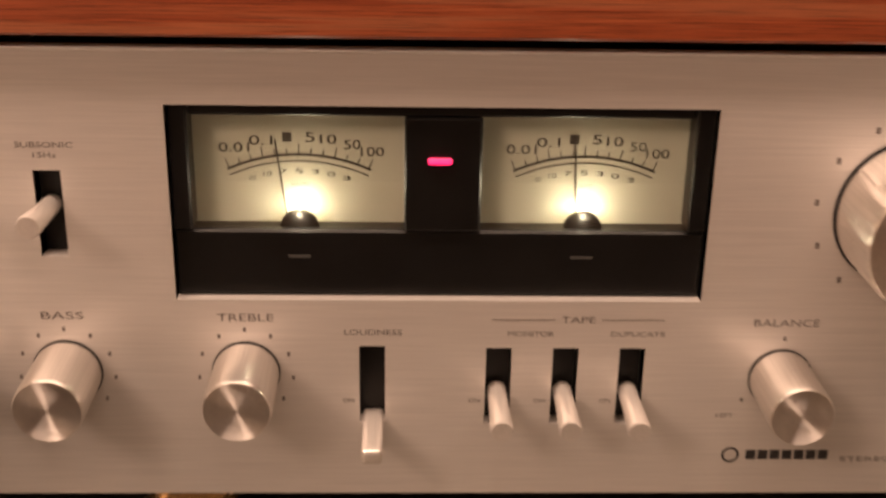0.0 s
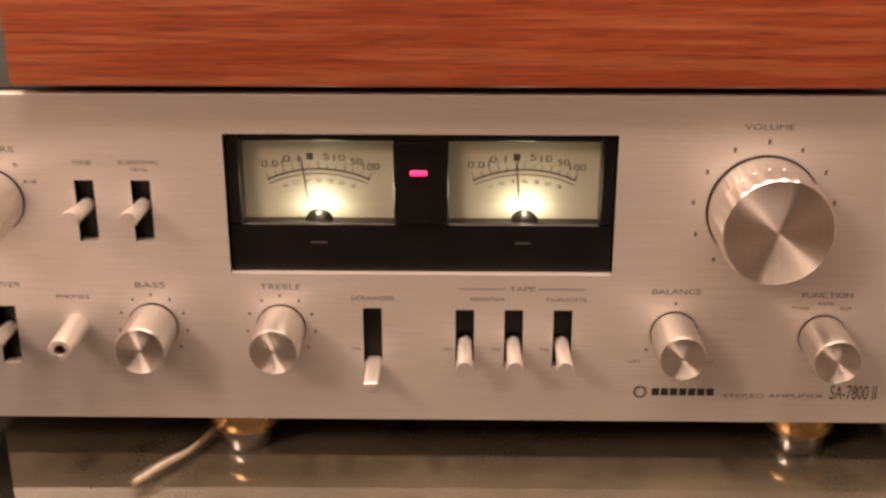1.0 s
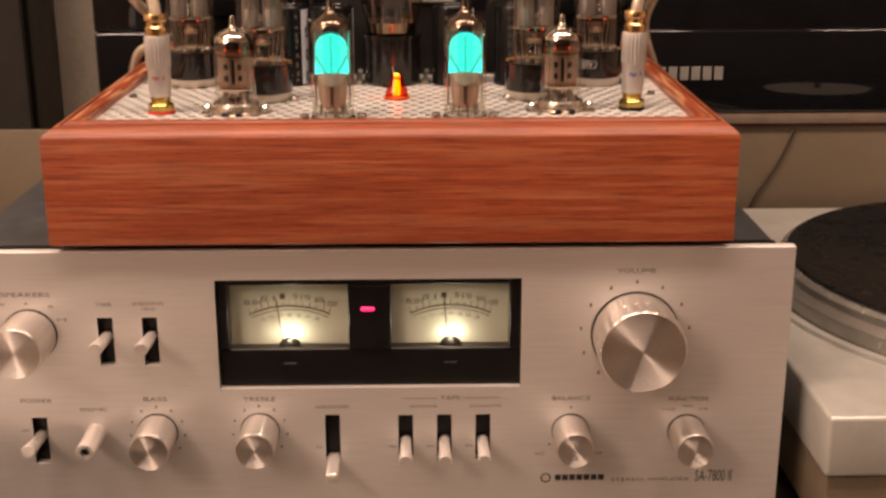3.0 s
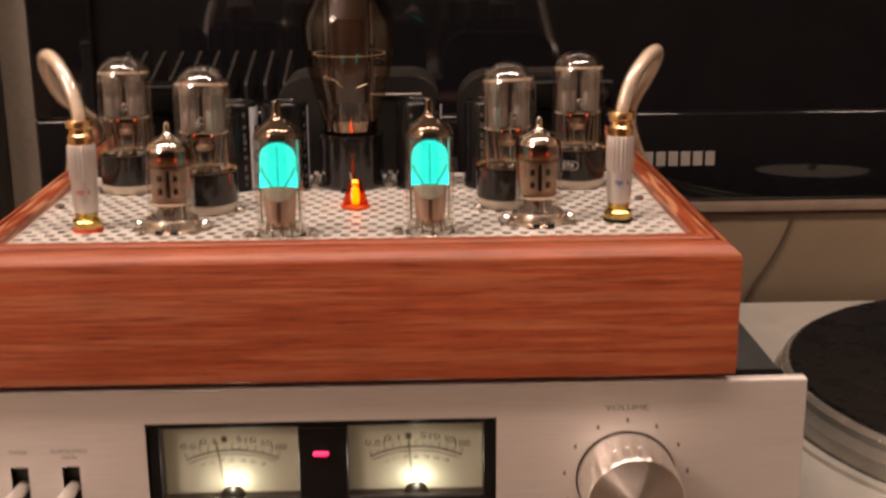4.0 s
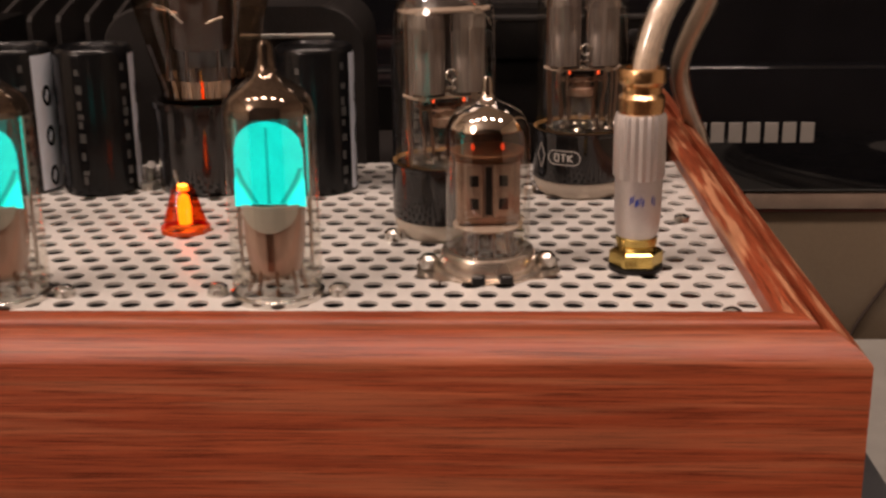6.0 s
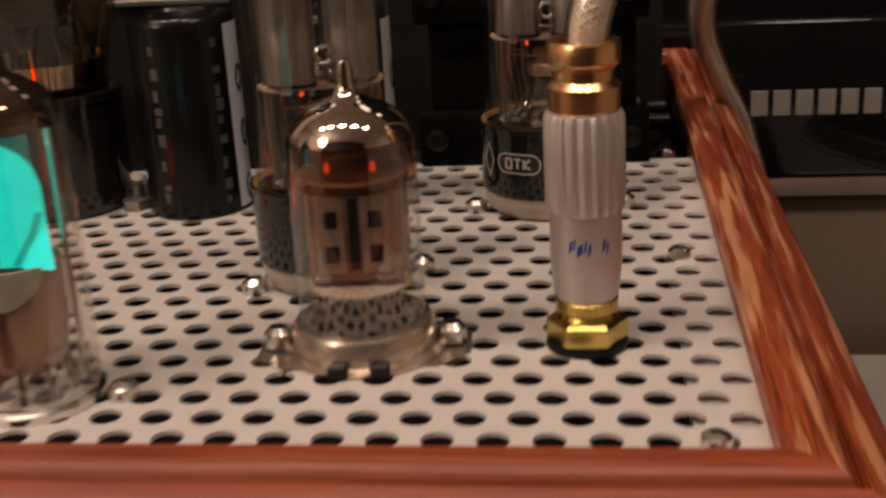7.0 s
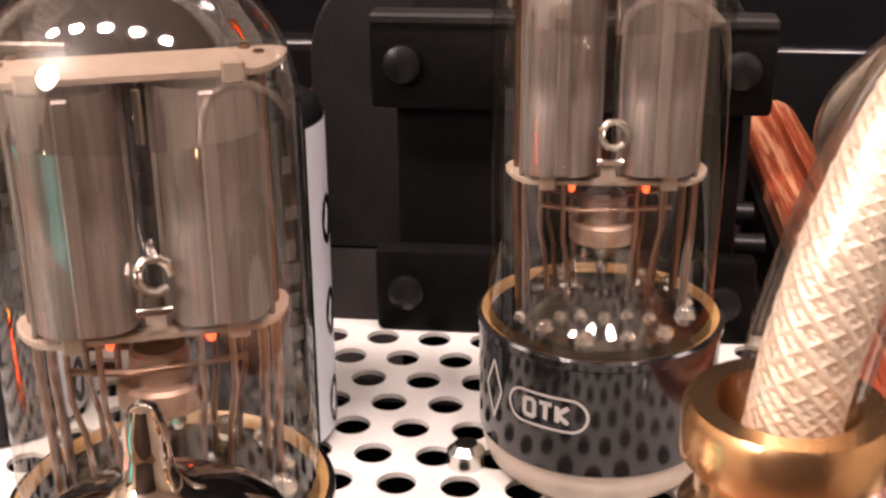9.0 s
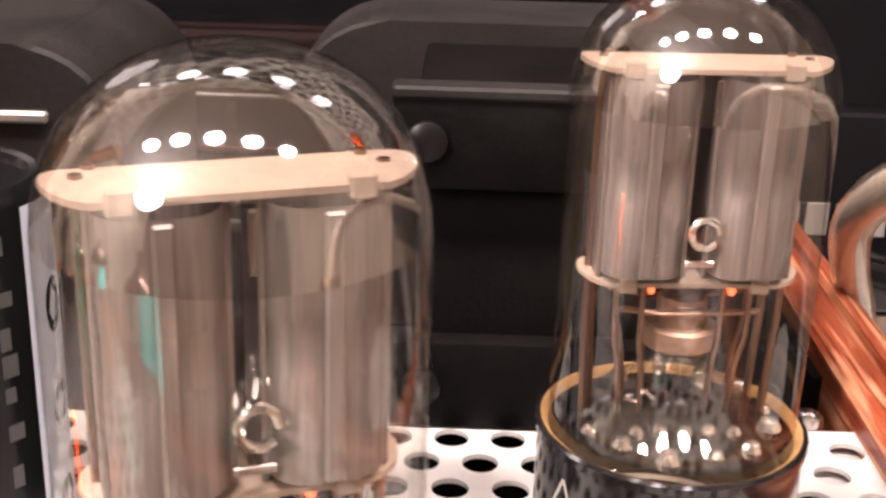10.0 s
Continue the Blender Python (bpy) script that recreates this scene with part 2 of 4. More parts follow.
# The overhead light on the panel's top edge is put into this colour.
M_EDGE = surface("lit_edge_aluminium", (0.82, 0.79, 0.76), 0.45, metal=0.3, vary=0.05, bump=0)
M_STRIPE = surface("bluish_white_print", (0.62, 0.66, 0.74), 0.35, vary=0.08, bump=0)
M_CAN = surface("black_capacitor_sleeve", (0.006, 0.006, 0.0065), 0.22, vary=0.3, bump=0, sheen=0.3)
M_WALLPAPER = surface("embossed_wallpaper", (0.50, 0.44, 0.36), 0.7, vary=0.18, scale=9, fine=160, bump=0.9)
M_DARKBROWN = surface("dark_brown", (0.045, 0.03, 0.022), 0.8, vary=0.3, scale=5, fine=80, bump=0.3)
M_CEIL = surface("ceiling_paint", (0.75, 0.72, 0.68), 0.8, vary=0.04)
M_FLOOR = surface("brown_floor", (0.20, 0.12, 0.07), 0.5, vary=0.3, scale=6, fine=60)
M_TABLE = surface("dark_glass_table", (0.085, 0.072, 0.052), 0.05, vary=0.45, scale=14, bump=0, rough_vary=0.02, coat=0.8, sheen=0.8)
M_BEIGE = surface("beige_laminate", (0.15, 0.115, 0.078), 0.4, vary=0.15, scale=12)
M_STRIP = surface("brown_trim", (0.20, 0.15, 0.115), 0.35, vary=0.2)
M_PLINTH = surface("silver_plinth_paint", (0.52, 0.51, 0.47), 0.38, metal=0.35, vary=0.08)
M_RECORD = surface("black_vinyl_record", (0.008, 0.008, 0.008), 0.28, vary=0.3, bump=0)
M_LABEL = surface("pale_record_label", (0.55, 0.52, 0.47), 0.5)
M_RIM = surface("grey_platter_rim", (0.33, 0.32, 0.29), 0.25, metal=0.6)
M_CLOTH = surface("dark_speaker_cloth", (0.022, 0.018, 0.015), 0.85, vary=0.35, fine=1200, bump=0.6)


# ---- builders (all in working units) ----
def part(name, bm, material, parent=None, label="", smooth=True, at=(0, 0, 0)):
    """Links a bmesh as one mesh object under a thing or a part."""
    for v in bm.verts:
        v.co = v.co * U
    bmesh.ops.recalc_face_normals(bm, faces=bm.faces)
    me = bpy.data.meshes.new(name)
    bm.to_mesh(me)
    bm.free()
    me.materials.append(material)
    if smooth:
        me.shade_smooth()
        me.set_sharp_from_angle(angle=radians(35))
    ob = new(name, me)
    ob.location = Vector(at) * U
    if parent:
        ob.parent = parent
    if label:
        tagged(ob, label)
    return ob


def thing(name, at, label, category, group="", kind=""):
    ob = new(name)
    ob.empty_display_size = 0.01
    ob.location = Vector(at) * U
    return tagged(ob, label, category, group, kind)


def box(x0, x1, y0, y1, z0, z1, bevel=0.0, seg=2, bm=None):
    fresh = bmesh.new()
    m = Matrix.LocRotScale(((x0 + x1) / 2, (y0 + y1) / 2, (z0 + z1) / 2), None, (x1 - x0, y1 - y0, z1 - z0))
    bmesh.ops.create_cube(fresh, size=1.0, matrix=m)
    if bevel:
        bmesh.ops.bevel(fresh, geom=fresh.edges[:], offset=bevel, segments=seg, affect="EDGES", profile=0.5)
    return join(bm, fresh)


def join(bm, fresh):
    if bm is None:
        return fresh
    me = bpy.data.meshes.new("t")
    fresh.to_mesh(me)
    fresh.free()
    bm.from_mesh(me)
    bpy.data.meshes.remove(me)
    return bm


def lathe(profile, n=40, axis="z", at=(0, 0, 0), bm=None, close=False, flute=None):
    """Turns a profile of (radius, height) round an axis. flute: (count, depth, from row, to row)."""
    fresh = bmesh.new()
    rings = []
    for i, (r, h) in enumerate(profile):
        ring = []
        if r < 1e-6:
            ring = [fresh.verts.new((0, 0, h))]
        else:
            for k in range(n):
                a = 2 * math.pi * k / n
                rr = r
                if flute and flute[2] <= i <= flute[3]:
                    rr = r - flute[1] * (0.5 - 0.5 * math.cos(flute[0] * a))
                ring.append(fresh.verts.new((rr * math.cos(a), rr * math.sin(a), h)))
        rings.append(ring)
    for a, b in zip(rings, rings[1:]):
        for k in range(n):
            k2 = (k + 1) % n
            if len(a) == 1 and len(b) == 1:
                continue
            if len(a) == 1:
                fresh.faces.new((a[0], b[k], b[k2]))
            elif len(b) == 1:
                fresh.faces.new((a[k], a[k2], b[0]))
            else:
                fresh.faces.new((a[k], a[k2], b[k2], b[k]))
    if close:
        for ring in (rings[0], rings[-1]):
            if len(ring) > 2:
                fresh.faces.new(ring)
    rot = {"z": Matrix.Identity(4), "y": Matrix.Rotation(radians(90), 4, "X"), "x": Matrix.Rotation(radians(90), 4, "Y")}[axis]
    bmesh.ops.transform(fresh, matrix=Matrix.Translation(at) @ rot, verts=fresh.verts)
    return join(bm, fresh)


def spline(points, per=8):
    pts = [Vector(p) for p in points]
    pts = [2 * pts[0] - pts[1]] + pts + [2 * pts[-1] - pts[-2]]
    out = []
    for i in range(1, len(pts) - 2):
        a, b, c, d = pts[i - 1:i + 3]
        for k in range(per):
            t = k / per
            out.append(0.5 * (2 * b + (c - a) * t + (2 * a - 5 * b + 4 * c - d) * t * t + (3 * b - a - 3 * c + d) * t ** 3))
    out.append(pts[-2])
    return out


def rod(points, r, n=10, bm=None, per=1):
    """A round bar or cable along points."""
    pts = spline(points, per) if per > 1 else [Vector(p) for p in points]
    fresh = bmesh.new()
    rings = []
    side = None
    for i, p in enumerate(pts):
        d = (pts[min(i + 1, len(pts) - 1)] - pts[max(i - 1, 0)]).normalized()
        if side is None:
            side = d.orthogonal().normalized()
        side = (side - d * side.dot(d)).normalized()
        up = d.cross(side)
        rr = r[i] if isinstance(r, (list, tuple)) else r
        rings.append([fresh.verts.new(p + rr * (side * math.cos(2 * math.pi * k / n) + up * math.sin(2 * math.pi * k / n))) for k in range(n)])
    for a, b in zip(rings, rings[1:]):
        for k in range(n):
            fresh.faces.new((a[k], a[(k + 1) % n], b[(k + 1) % n], b[k]))
    fresh.faces.new(rings[0])
    fresh.faces.new(rings[-1])
    return join(bm, fresh)


def prism(outline, y0, y1, bm=None, bevel=0.0):
    """An outline of (x, z), drawn out from y0 to y1."""
    fresh = bmesh.new()
    a = [fresh.verts.new((x, y0, z)) for x, z in outline]
    b = [fresh.verts.new((x, y1, z)) for x, z in outline]
    fresh.faces.new(a)
    fresh.faces.new(b[::-1])
    n = len(a)
    for k in range(n):
        fresh.faces.new((a[k], a[(k + 1) % n], b[(k + 1) % n], b[k]))
    if bevel:
        bmesh.ops.bevel(fresh, geom=fresh.edges[:], offset=bevel, segments=1, affect="EDGES")
    return join(bm, fresh)


def lettering(name, text, x, y, z, height, width, material, parent, shear=0.0, align="CENTER"):
    """Flat lettering with the built-in font on a front that faces -y; width squeezes or stretches it."""
    cu = bpy.data.curves.new(name, "FONT")
    cu.body, cu.align_x, cu.align_y, cu.size, cu.shear = text, "CENTER", "CENTER", 1.0, shear
    cu.fill_mode, cu.resolution_u = "FRONT", 3
    tmp = bpy.data.objects.new(name, cu)
    me = bpy.data.meshes.new_from_object(tmp)
    bpy.data.objects.remove(tmp)
    co = np.array([v.co for v in me.vertices])
    lo, hi = co.min(0), co.max(0)
    for v in me.vertices:
        fx = (v.co.x - (lo[0] + hi[0]) / 2) / max(1e-6, hi[0] - lo[0])
        fz = (v.co.y - (lo[1] + hi[1]) / 2) / max(1e-6, hi[1] - lo[1])
        v.co = Vector((fx * width, 0, fz * height)) * U
    me.materials.clear()
    me.materials.append(material)
    ob = new(name, me)
    ob.location = Vector((x, y, z)) * U
    ob.parent = parent
    return ob


# ---- room ----
def room():
    X0, X1, Y0, Y1, Z0, Z1 = -1900, 2000, -2300, 620, -700, 1750
    def slab(name, a, m, label):
        return tagged(part(name, box(*a), m), label, name.split("_")[0], kind="structure")
    slab("floor", (X0, X1, Y0, Y1, Z0 - 60, Z0), M_FLOOR, "brown wooden room floor")
    slab("ceiling", (X0, X1, Y0, Y1, Z1, Z1 + 60), M_CEIL, "plain white painted ceiling")
    slab("wall_north", (X0, X1, Y1, Y1 + 80, Z0, Z1), M_WALLPAPER, "beige embossed wallpaper wall behind the television")
    # Unseen wall, coloured dark so that the television's gloss reflects little.
    slab("wall_south", (X0, X1, Y0 - 80, Y0, Z0, Z1), M_DARKBROWN, "unseen dark brown wall for dim reflections")
    slab("wall_east", (X1, X1 + 80, Y0, Y1, Z0, Z1), M_WALLPAPER, "beige papered wall of the room")
    slab("wall_west", (X0 - 80, X0, Y0, Y1, Z0, Z1), M_WALLPAPER, "beige papered wall of the room")


room()


def stand():
    t = thing("media_stand", (0, 0, 0), "dark glass topped stand under the stereo equipment", "stand")
    part("glass_top", box(-420, 640, -170, 470, -8, 0, 1.5), M_TABLE, t, "dark glossy glass shelf")
    part("back_panel", box(-420, 640, 354, 360, -7, 135, 0.5), M_BEIGE, t, "beige laminate back panel")
    for x in (-400, 620):
        for y in (-150, 455):
            part("leg", lathe([(12, -700), (12, -8)], 20, at=(x, y, 0), close=True), M_STEEL, t)
    part("hanging_cable", rod([(268, 352, 60), (275, 352, 80), (292, 352, 108), (302, 352, 133)], 0.9, 10, per=5), M_DARKBROWN, t, "dark cable against the back panel")
    return t


stand()


# ---- integrated amplifier ----
PX0, PX1, PZ0, PZ1 = -203.0, 199.0, 19.0, 150.0


def front_panel(parent):
    """Aluminium front with its window and lever slots cut through."""
    cuts = [(-73.6, 70.6, 81.2, 136.2)] + [(cx - 3.6, cx + 3.6, cz - 12.2, cz + 12.2) for cx, cz in SLOTS]
    xs = sorted({PX0, PX1, *[c[0] for c in cuts], *[c[1] for c in cuts]})
    zs = sorted({PZ0, PZ1, *[c[2] for c in cuts], *[c[3] for c in cuts]})
    bm = bmesh.new()
    solid = {}
    for i in range(len(xs) - 1):
        for k in range(len(zs) - 1):
            mx, mz = (xs[i] + xs[i + 1]) / 2, (zs[k] + zs[k + 1]) / 2
            solid[i, k] = not any(a < mx < b and c < mz < d for a, b, c, d in cuts)
    grid = {}
    def vert(i, k, y):
        if (i, k, y) not in grid:
            grid[i, k, y] = bm.verts.new((xs[i], y, zs[k]))
        return grid[i, k, y]
    T = 5.0
    for (i, k), s in solid.items():
        if not s:
            continue
        for y in (0.0, T):
            bm.faces.new([vert(a, b, y) for a, b in ((i, k), (i + 1, k), (i + 1, k + 1), (i, k + 1))])
        for di, dk, e in ((-1, 0, ((i, k), (i, k + 1))), (1, 0, ((i + 1, k), (i + 1, k + 1))), (0, -1, ((i, k), (i + 1, k))), (0, 1, ((i, k + 1), (i + 1, k + 1)))):
            if not solid.get((i + di, k + dk), False):
                bm.faces.new((vert(*e[0], 0.0), vert(*e[1], 0.0), vert(*e[1], T), vert(*e[0], T)))
    part("front_panel", bm, M_PANEL, parent, "brushed aluminium front panel", smooth=False)


SLOTS = [(-161.5, 55), (-126, 106), (-105, 106), (-20.3, 55), (15.2, 54.5), (34, 54.5), (52.8, 54.5)]


def knob(parent, x, z, r, length, name="knob"):
    flutes = (24, r * 0.02, 2, 4) if r > 15 else None
    k = part(name, lathe([(r * 1.0, 0.3), (r * 1.0, length * 0.55), (r * 1.0, length * 0.57), (r * 1.0, length - 1.6), (r * 0.985, length - 0.6), (r * 0.95, length)], 144 if flutes else 72, "y", flute=flutes), M_KNOBSIDE, parent, at=(x, 0, z))
    part("end_face", lathe([(r * 0.95, length), (r * 0.93, length - 0.12), (r * 0.45, length - 0.12), (0, length - 0.12)], 72, "y"), M_KNOB, k, "turned metal end face")
    # Black ring stands in for the shade where the knob meets the panel.
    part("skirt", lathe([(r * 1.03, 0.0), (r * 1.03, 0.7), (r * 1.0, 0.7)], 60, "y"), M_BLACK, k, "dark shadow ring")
    return k


def lever(parent, x, z, droop=0.0):
    l = part("lever", rod([(x, 4, z), (x, -6, z - droop * 0.3), (x, -18, z - droop), (x, -19, z - droop)], [2.7, 2.8, 3.25, 2.9], 20), M_LEVER, parent, "round satin metal lever")
    return l


def meter(parent, x0, x1, needle):
    cx, z0, z1 = (x0 + x1) / 2, 102.0, 132.8
    m = part("meter_dial", box(x0 - 1, x1 + 1, 9.6, 10.6, z0 - 3, z1 + 1), M_DIAL, parent, "cream lit meter dial")
    bm = None
    # two arcs of the scale
    for rr, w in ((46.0, 0.35), (44.2, 0.2)):
        fresh = bmesh.new()
        prev = None
        for i in range(25):
            a = radians(-25 + 50 * i / 24)
            pr = []
            for q in (rr - w, rr + w):
                pr.append(fresh.verts.new((cx + q * math.sin(a), 9.45, 74 + q * math.cos(a))))
            if prev:
                fresh.faces.new((prev[0], pr[0], pr[1], prev[1]))
            prev = pr
        bm = join(bm, fresh)
    for i in range(13):
        a = radians(-24 + 48 * i / 12)
        s = 3.0 if i % 3 == 0 else 1.8
        fresh = bmesh.new()
        vs = [fresh.verts.new((cx + q * math.sin(a) + w * math.cos(a), 9.45, 74 + q * math.cos(a) - w * math.sin(a))) for q, w in ((46, -0.16), (46, 0.16), (46 + s, 0.16), (46 + s, -0.16))]
        fresh.faces.new(vs)
        bm = join(bm, fresh)
    part("scale", bm, M_DIALINK, m, smooth=False)
    for txt, a in (("0.01", -20), ("0.1", -11.5), ("1", -3.5), ("5", 3.5), ("10", 9), ("50", 16.5), ("100", 23)):
        ra = radians(a)
        lettering("numeral", txt, cx + 50.6 * math.sin(ra), 9.4, 74.6 + 50.6 * math.cos(ra) - 0.2, 2.7, 1.9 * len(txt) + 0.6, M_DIALINK, m)
    for i in range(7):
        ra = radians(-18 + 6 * i)
        lettering("numeral", "-20 10 7 5 3 0 3".split()[i], cx + 41.4 * math.sin(ra), 9.4, 74 + 41.4 * math.cos(ra), 1.4, 2.2, M_DIALINK, m)
    lettering("numeral", "WATTS", cx, 9.4, 111.5, 1.1, 5, M_DIALINK, m)
    ra = radians(needle)
    part("needle", rod([(cx + 26 * math.sin(ra), 8.2, 74 + 26 * math.cos(ra)), (cx + 51 * math.sin(ra), 8.2, 74 + 51 * math.cos(ra))], 0.28, 6), M_DIALINK, m)
    part("pivot_cover", lathe([(5.4, 0), (5.4, 1.4), (4.6, 2.0), (0, 2.2)], 32, "y", (cx, 7.4, 99.8)), M_BLACK, m, "black round pivot cover")
    part("lamp", lathe([(0.01, -2.2), (1.8, -1.2), (2.2, 0), (1.8, 1.2), (0.01, 2.2)], 16, "x", (cx, 8.6, 102.6)), M_BULB, m, "small glowing meter bulb")
    part("meter_glass", box(x0, x1, 1.8, 2.1, z0, z1), thin_glass("meter_window"), m).visible_shadow = False
    ld = bpy.data.lights.new("meter_lamp", "POINT")
    ld.energy, ld.color, ld.shadow_soft_size = METER_WATT, (1.0, 0.96, 0.78), 0.0022
    new("meter_lamp", ld).location = Vector((cx, 5.0, 104.4)) * U


METER_WATT = 0.013


def amplifier():
    t = thing("stereo_amplifier", (0, 0, 0), "vintage silver stereo amplifier with two lit power meters", "amplifier")
    front_panel(t)
    part("panel_edge", box(PX0, PX1, 0.05, 5, PZ1 + 0.02, PZ1 + 0.9, 0.3, 1), M_EDGE, t, "panel top edge coloured as lit from above")
    part("case", box(PX0 + 5, PX1 - 5, 17, 300, 21, 148, 2.0), M_CASE, t, "dark grey vinyl covered metal case")
    part("sub_chassis", box(PX0 + 6, PX1 - 6, 12.5, 16.8, 20, 149), M_BLACK, t)
    # meter window
    w = part("meter_window", box(-73.6, 70.6, 10.8, 12.2, 81.2, 136.2), M_BLACK, t, "black plastic meter window")
    for a in ((-73.4, -68.2, 2.0, 10.6, 100.8, 136.0), (65.2, 70.4, 2.0, 10.6, 100.8, 136.0), (-68.0, 65.0, 2.0, 10.6, 132.9, 136.0), (-11.6, 9.0, 2.0, 10.6, 100.8, 132.7), (-73.4, 70.4, 3.0, 10.6, 81.4, 100.6)):
        part("bezel_bar", box(*a, 0.6, 1), M_BLACK, w)
    for x in (-40, 37):
        part("mark", box(x - 3, x + 3, 2.85, 3.0, 92.6, 93.4), M_FAINT, w)
    part("indicator_led", box(-5.4, 1.0, 0.6, 2.2, 120.1, 121.9, 0.6, 2), M_LED, t, "glowing pink red indicator")
    meter(t, -68, -12, -7.0)
    meter(t, 9.4, 65.2, -3.4)
    # slots' dark backs and levers
    for cx, cz in SLOTS:
        part("lever_slot", box(cx - 3.6, cx + 3.6, 5.2, 6.0, cz - 12.2, cz + 12.2), M_BLACK, t, "black lever slot")
    for cx, cz in SLOTS[:3]:
        lever(t, cx - 0.5, cz + 1.5, -2.0)
    for cx, cz in SLOTS[4:]:
        lever(t, cx, cz - 3.0, 0.6)
    part("lever", box(-23.0, -17.2, -19, 5, 40.4, 45.0, 1.2, 3), M_LEVER, t, "flat polished metal lever")
    knob(t, 125, 108, 20.4, 25, "volume_knob")
    knob(t, -161.5, 110, 12.4, 25, "speaker_knob")
    knob(t, -105, 59, 9.4, 22.5)
    knob(t, -55.5, 59, 9.2, 22.5)
    knob(t, 95.5, 57.5, 8.8, 22.5)
    knob(t, 152.3, 56.5, 8.8, 22.5)
    ph = part("headphone_socket", lathe([(4.6, 0), (4.5, 21), (4.0, 22), (2.3, 22), (2.1, 21), (2.1, 8), (0, 8)], 32, "y"), M_LEVER, t, "metal plug in the headphone socket", at=(-134.8, 0, 59))
    part("socket_hole", lathe([(2.05, 19.5), (0, 19.5)], 20, "y"), M_BLACK, ph)
    # printing
    for txt, x, z, h, wd in (("VOLUME", 124.5, 139.6, 2.2, 18), ("SPEAKERS", -162, 130, 2.2, 23), ("POWER", -162, 76.1, 2.2, 15), ("BASS", -105, 76.3, 2.2, 11.5),
                             ("TREBLE", -55.1, 75.9, 2.2, 15.5), ("BALANCE", 95.6, 74.8, 2.2, 18.5), ("FUNCTION", 152.6, 73.8, 2.2, 19), ("PHONES", -135, 71.3, 1.7, 12.5),
                             ("LOUDNESS", -20, 71.5, 1.7, 16), ("TAPE", 37, 75.6, 1.9, 9.5), ("MONITOR", 24, 71.2, 1.5, 13), ("DUPLICATE", 54, 71.2, 1.5, 15),
                             ("TONE", -126, 125, 1.7, 7.5), ("SUBSONIC", -105, 125.2, 1.6, 15), ("15Hz", -105, 122.4, 1.5, 6), ("OFF", -174.5, 125, 1.5, 5.5),
                             ("A", -162, 125.6, 1.7, 1.8), ("B", -150.5, 124, 1.7, 1.8), ("A+B", -146, 117.5, 1.6, 5), ("ON", -168.8, 60.6, 1.4, 3.4),
                             ("ON", -27, 50, 1.3, 3.2), ("ON", 8.6, 50, 1.3, 3.2), ("ON", 27.2, 50, 1.3, 3.2), ("ON", 46, 50, 1.3, 3.2), ("STEREO AMPLIFIER", 136, 30.7, 1.7, 39),
                             ("LEFT", 81, 45.3, 1.3, 5), ("RIGHT", 109, 45.3, 1.3, 5.5), ("PHONO", 152.5, 70.2, 1.3, 6), ("TUNER", 143, 68.4, 1.3, 7), ("AUX", 160, 68.4, 1.3, 4.5)):
        lettering("print", txt, x, -0.08, z, h, wd, M_INK, t)
    lettering("model_print", "SA-7800 II", 167.2, -0.08, 32.4, 6.2, 18, M_PRINT, t)
    for s in (-1, 1):
        part("bracket_line", box(37 + s * 6.5, 37 + s * 24, -0.1, 0, 75.4, 75.65), M_INK, t)
    # maker's mark as plain shapes
    part("maker_mark", lathe([(2.6, 0.05), (1.9, 0.05)], 24, "y", (84.0, -0.05, 32.1)), M_PRINT, t)
    for i in range(7):
        x = 88.6 + i * 3.55
        part("maker_mark", box(x, x + 2.9, -0.1, 0, 30.6, 33.7), M_PRINT, t)
    # dial ticks round the knobs
    for x, z, r, n, a0, a1, w in ((125, 108, 26.0, 11, -140, 140, 0.55), (-105, 59, 13.2, 9, -130, 130, 0.4), (-55.5, 59, 13.2, 9, -130, 130, 0.4), (95.5, 57.5, 12.4, 3, -125, 125, 0.4)):
        for i in range(n):
            a = radians(a0 + (a1 - a0) * i / (n - 1))
            part("tick", box(-w, w, -0.1, 0, -w * 1.6, w * 1.6), M_INK, t, smooth=False, at=(x + r * math.sin(a), 0, z + r * math.cos(a)))
    # feet: chrome cups with a gilt ring
    for x in (-75, 152):
        for y in (17, 270):
            f = part("foot", lathe([(11, 0), (11.6, 1), (11.2, 9), (11, 10)], 40, at=(x, y, 0), close=True), M_STEEL, t, "chrome foot")
            part("ring", lathe([(14.6, 10), (15, 10.6), (15, 15.4), (14.6, 20.9)], 40, at=(x, y, 0), close=True), M_GOLD, f, "gilt ring")
    return t


amplifier()

# ---- tube amplifier ----
BX0, BX1, BY0, BY1 = -147.0, 168.0, -4.0, 290.0
PLATE_Z = 206.3
# rail section: distance in from the outer face, height
RAIL = [(0.8, 154.6), (0.0, 155.4), (0.0, 204.4), (0.3, 205.1), (1.0, 206.0), (3.0, 207.8), (5.5, 209.2), (7.0, 209.6), (7.3, 207.6), (8.3, 207.6), (8.6, 209.6), (9.2, 210.4), (10.4, 210.8), (13.0, 210.9), (15.2, 210.5), (16.0, 209.6), (16.0, 154.6)]


